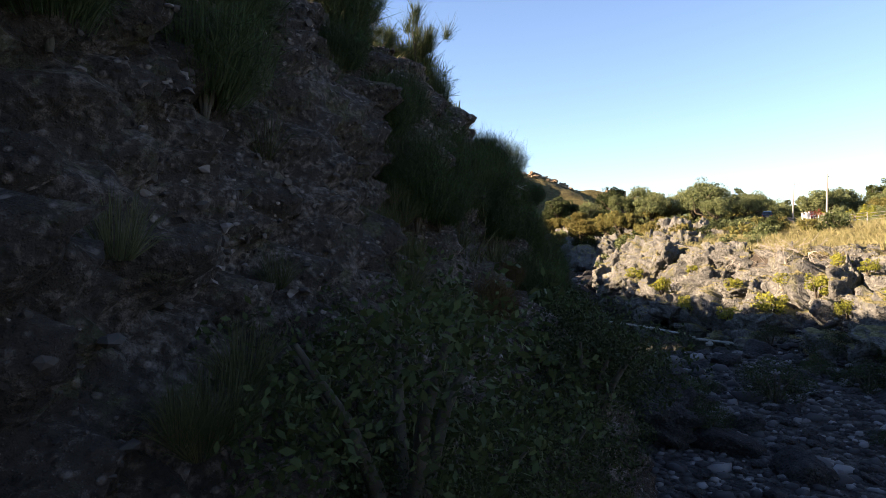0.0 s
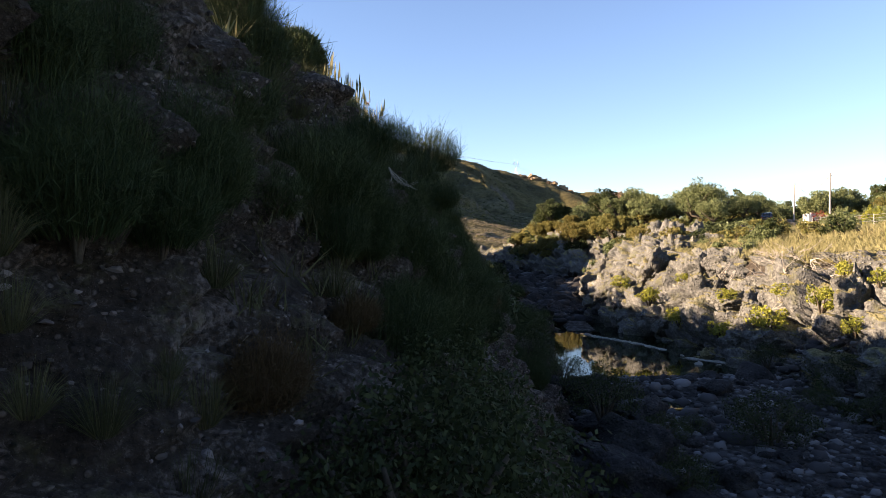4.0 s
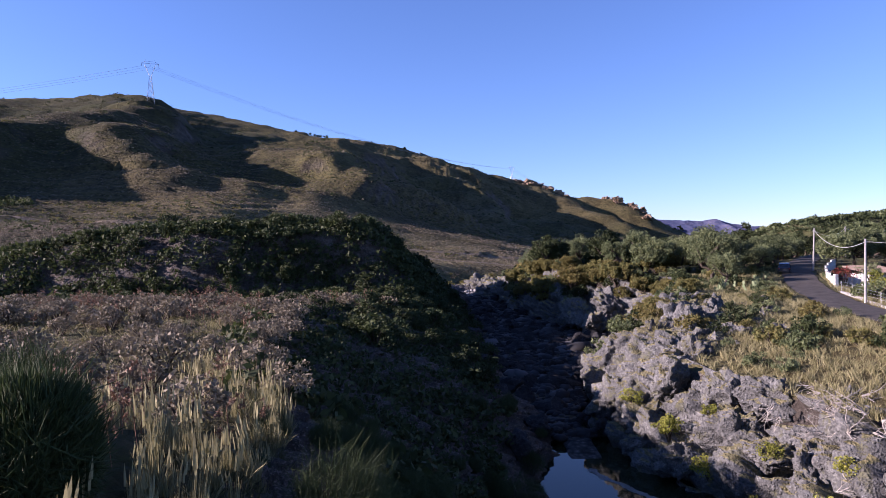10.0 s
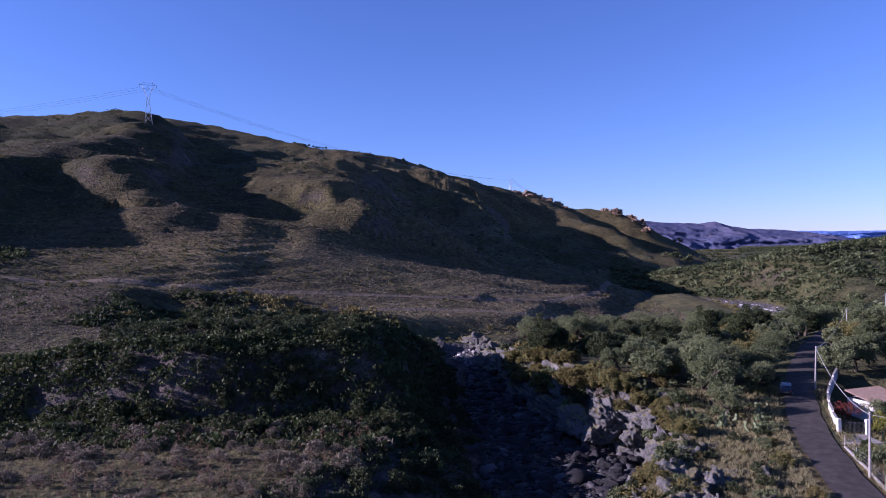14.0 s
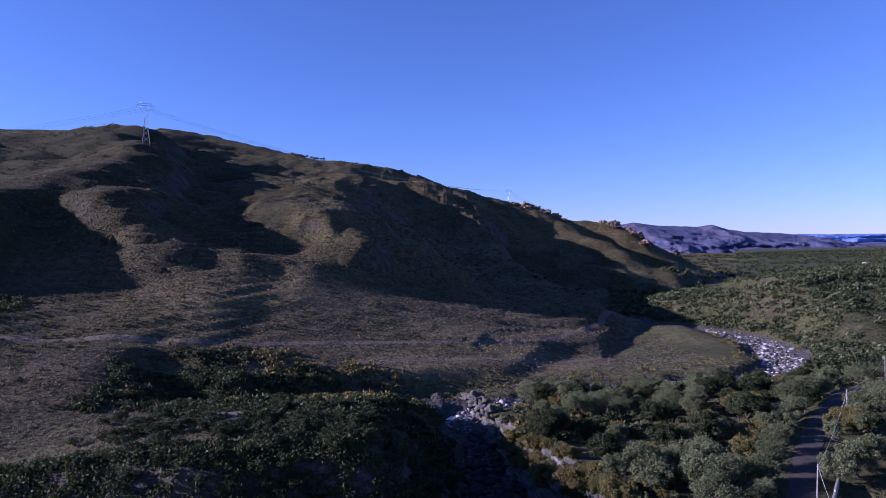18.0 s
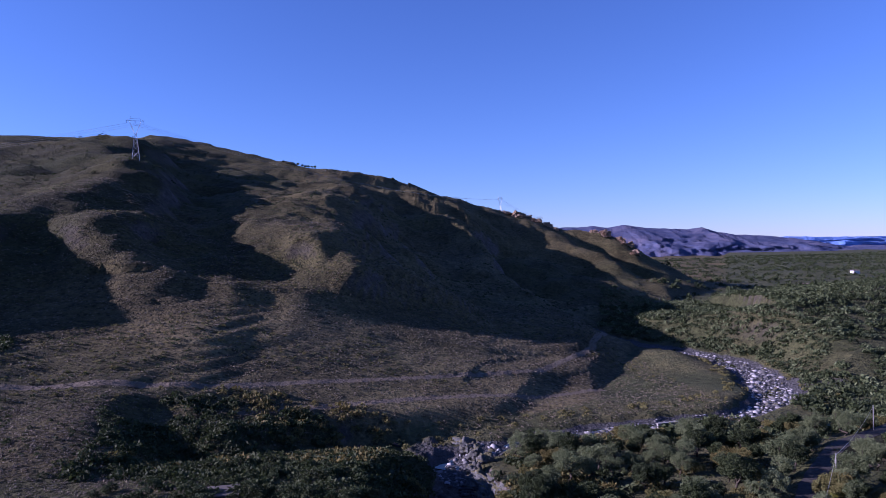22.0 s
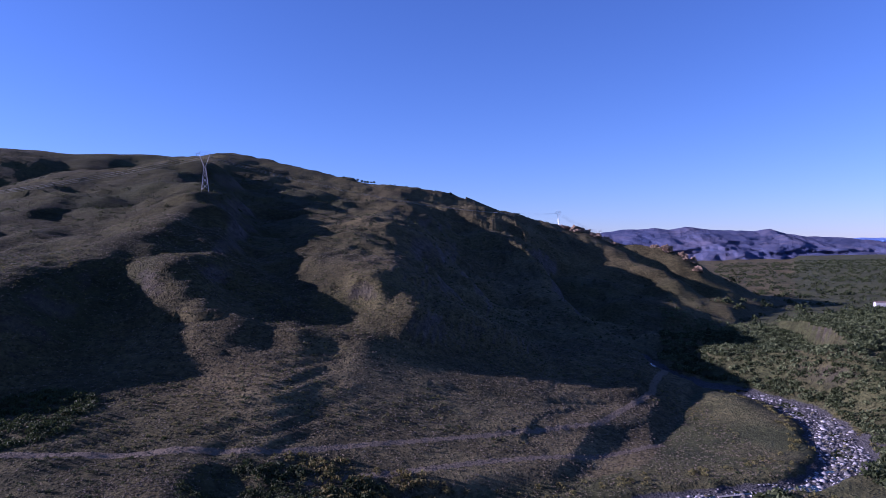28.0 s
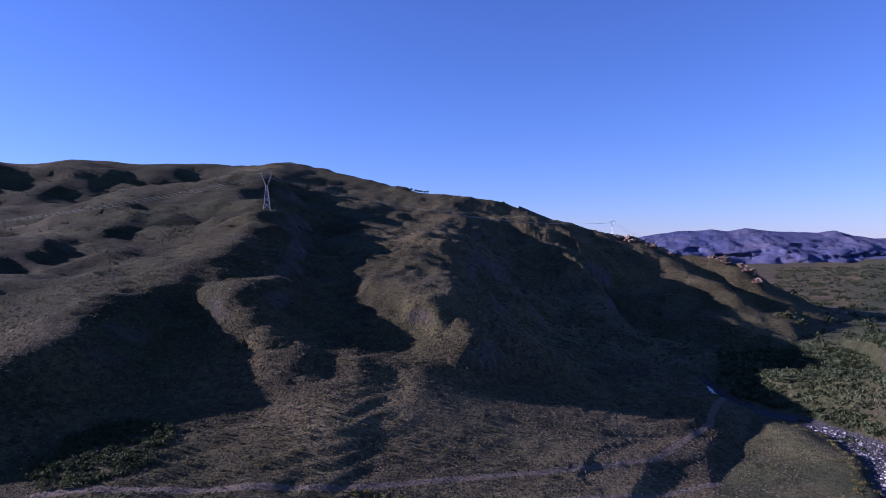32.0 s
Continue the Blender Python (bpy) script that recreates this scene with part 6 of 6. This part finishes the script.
def house_thing(name, x, y, z, w, d, h, turn, roof, wall, label, pitch=0.9, tiles=True):
    root = new(name)
    piece("wall", merge(box(-w / 2, w / 2, -d / 2, -d / 2 + 0.25, -0.8, h), box(-w / 2, w / 2, d / 2 - 0.25, d / 2, -0.8, h), box(-w / 2, -w / 2 + 0.25, -d / 2 + 0.25, d / 2 - 0.25, -0.8, h), box(w / 2 - 0.25, w / 2, -d / 2 + 0.25, d / 2 - 0.25, -0.8, h)), wall, root)
    a = math.atan2(pitch, d)
    ln = math.hypot(d + 0.6, pitch)
    deck = piece("roof", box(-w / 2 - 0.3, w / 2 + 0.3, 0, ln, 0, 0.12), roof, root)
    deck.matrix_local = pose(0, -d / 2 - 0.3, h - 0.06, math.degrees(a), 0, 0)
    if tiles:
        n = int((w + 0.6) / 0.3)
        t = mesh_of("tile_course", *tube([(0, 0.02, 0.13), (0, ln - 0.02, 0.13)], [0.11, 0.11], 8), roof, smooth=True)
        for k in range(n):
            part("tile_course", t, deck, m=pose(-w / 2 - 0.15 + k * 0.3, 0, 0))
    for k, (wx, ww, z0, z1, nm) in enumerate(((-w * 0.22, 0.9, 0.0, 2.05, "door"), (w * 0.24, 0.9, 0.95, 1.95, "window"))):
        fr = piece(nm, box(wx - ww / 2 - 0.06, wx + ww / 2 + 0.06, -d / 2 - 0.03, -d / 2 + 0.02, z0, z1 + 0.06), DARKMETAL, root)
        piece("pane" if nm == "window" else "door_panel", box(wx - ww / 2, wx + ww / 2, -d / 2 - 0.045, -d / 2 - 0.028, z0 + 0.05, z1), GLASS if nm == "window" else BARK, fr)
    root.matrix_world = pose(x, y, z, 0, 0, turn)
    return tagged(root, label, "house")


house_thing("cottage", 65.5, 103.5, 9.2, 6.5, 4.4, 2.3, 18, ROOFTILE, WHITEWALL, "small white cottage with a terracotta tiled roof")
house_thing("ruined_hut", -41, 137, height(-41, 137) - 1.0, 6, 4, 1.9, 12, OCHREWALL, OCHREWALL, "low grey ruined hut in the scrub", 0.5, False)
for x, y in ((640, 900), (760, 980), (560, 1010), (900, 1150), (820, 1300), (1000, 1010)):
    house_thing("farmhouse", x, y, height(x, y), 14, 9, 6, (x * 7) % 60 - 30, ROOFTILE, WHITEWALL, "distant white farmhouse on the valley plain", 1.5, False)
weir = new("ford_wall")
piece("wall_body", box(-4, 4, -0.5, 0.5, -2, 1.3, 0.05), CONCRETE, weir)
piece("cap_slab", box(-4.2, 4.2, -0.7, 0.7, 1.3, 1.5, 0.04), CONCRETE, weir)
weir.matrix_world = pose(84, 243, 3.4, 0, 0, 14)
tagged(weir, "pale concrete ford wall at the river bank", "wall")


def car_thing():
    root = new("parked_car")
    prof = [(-2.0, 0.35), (-2.05, 0.75), (-1.75, 0.92), (-1.45, 1.42), (-0.3, 1.5), (0.55, 1.42), (1.1, 0.95), (1.95, 0.82), (2.05, 0.4)]
    v, f, n = [], [], len(prof)
    for sx, k in ((-0.82, 0.9), (-0.84, 1.0), (0.84, 1.0), (0.82, 0.9)):
        v += [(sx * (0.84 if z > 1.2 else 1.0), y, z * (1 if k == 1.0 else 0.99)) for y, z in prof]
    for r in range(3):
        f += [(r * n + i, r * n + (i + 1) % n, (r + 1) * n + (i + 1) % n, (r + 1) * n + i) for i in range(n)]
    f += [tuple(range(n - 1, -1, -1)), tuple(range(3 * n, 4 * n))]
    body = piece("body", (np.array(v), f), CARPAINT, root)
    piece("rear_window", (np.array([(-0.6, -1.74, 0.98), (0.6, -1.74, 0.98), (0.54, -1.5, 1.36), (-0.54, -1.5, 1.36), (-0.6, -1.72, 0.96), (0.6, -1.72, 0.96)]), [(0, 1, 2, 3)]), GLASS, body)
    for s in (-1, 1):
        piece("tail_lamp", box(s * 0.72 - 0.09, s * 0.72 + 0.09, -2.07, -2.0, 0.62, 0.8, 0.01), LAMP, body)
        for y in (-1.3, 1.3):
            w = piece("wheel", tube([(s * 0.68, y, 0.31), (s * 0.87, y, 0.31)], [0.31, 0.31], 16), RUBBER, root)
            piece("rim", tube([(s * 0.86, y, 0.31), (s * 0.885, y, 0.31)], [0.19, 0.17], 12), GALV, w)
    root.matrix_world = pose(54.0, 107.6, 11.75, 3, 0, -28)
    return tagged(root, "dark small car parked on the shaded lane", "car")


car_thing()

# garden behind the wall
thuja = [tree_kind(s, 3.0, 0.8, YELLOWLEAF, 40, 34, 0.09, "thuja_conifer", 0.02, "yellow-green conifer clipped to a cone in the garden") for s in (121, 122)]
for t in thuja:
    for v in t.children[1].data.vertices:
        q = max(0.12, 1.25 - v.co.z / 3.0)
        v.co.x, v.co.y = v.co.x * q, v.co.y * q
place(thuja, [(x, y, height(x, y)) for x, y in ((53.5, 82), (55.5, 80), (57.8, 84), (60, 80), (63, 84), (52, 76), (66, 90), (59.4, 93), (61, 95.8), (62.8, 98), (57.2, 90.5), (86, 146), (90, 150))], smin=0.85, smax=1.1)
redbush = bush_kind(123, 2.0, 1.4, REDLEAF, 28, 36, 0.08, "flowering_bush", "red flowering bush behind the white wall", "garden bushes")
place(redbush, [(57.0, 96.5, 10.4)], smin=1.25, smax=1.25)
place([bush_kind(124, 2.0, 1.5, OLIVE, 28, 34, 0.09, "garden_bush", "grey-green garden bush by the cottage", "garden bushes")], [(59.5, 95, 10.9), (62, 98, 11), (60.5, 89.5, 10.6), (68, 97, 11.2), (50.5, 79, 9.7), (52.5, 72, 9.6), (56, 74, 9.7), (64, 74, 9.8)], smin=0.8, smax=1.3)


def dead_branch(x, y, z, seed, s, rx=0, rz=0):
    """A forked dry branch that fans down and out from its root."""
    rng = np.random.default_rng(seed)
    root = new("dead_branch")
    for k in range(5):
        a = rng.uniform(-2.4, -0.7)
        p, d, path = np.zeros(3), np.array([0.35, math.cos(a), math.sin(a)]), [(0, 0, 0)]
        for j in range(5):
            d = d + rng.normal(size=3) * 0.3
            p = p + d / np.linalg.norm(d) * rng.uniform(0.1, 0.2)
            path.append(tuple(p))
        tw = [tube(path, [0.017, 0.014, 0.011, 0.008, 0.005, 0.002], 5)]
        for j in (2, 3, 4):
            e = np.array(path[j]) + (np.array(path[j]) - np.array(path[j - 1])) * 1.2 + rng.normal(size=3) * 0.14
            tw.append(tube([path[j], e], [0.007, 0.002], 4))
        piece("twig", merge(*tw), DEADWOOD, root, smooth=True)
    root.matrix_world = pose(x, y, z, rx, 0, rz) @ Matrix.Scale(s, 4)
    return tagged(root, "bleached dead branch caught on the rocks", "branch", group="dead branches")


for k in range(26):
    x, y = 22.6 + RNG.normal() * 1.6, 39.5 + RNG.normal() * 2.6
    dead_branch(x, y, height(x, y) + 0.35, 150 + k, RNG.uniform(1.2, 2.4), RNG.uniform(50, 110), RNG.uniform(0, 360))
dead_branch(-2.9, 5.0, 9.7, 131, 1.0)
dead_branch(-3.7, 2.4, 9.0, 132, 0.9)
dead_branch(30.5, 64.5, 8.9, 133, 2.2)
place([tree_kind(125, 5.5, 2.6, DARKLEAF, name="ridge_tree", label="small dark tree on the ridge line")], [(x, 1124 + (x % 3), height(x, 1124) - 0.3) for x in (-216, -209, -203, -199, -193, -188, -240, -60)], smin=0.7, smax=1.1)
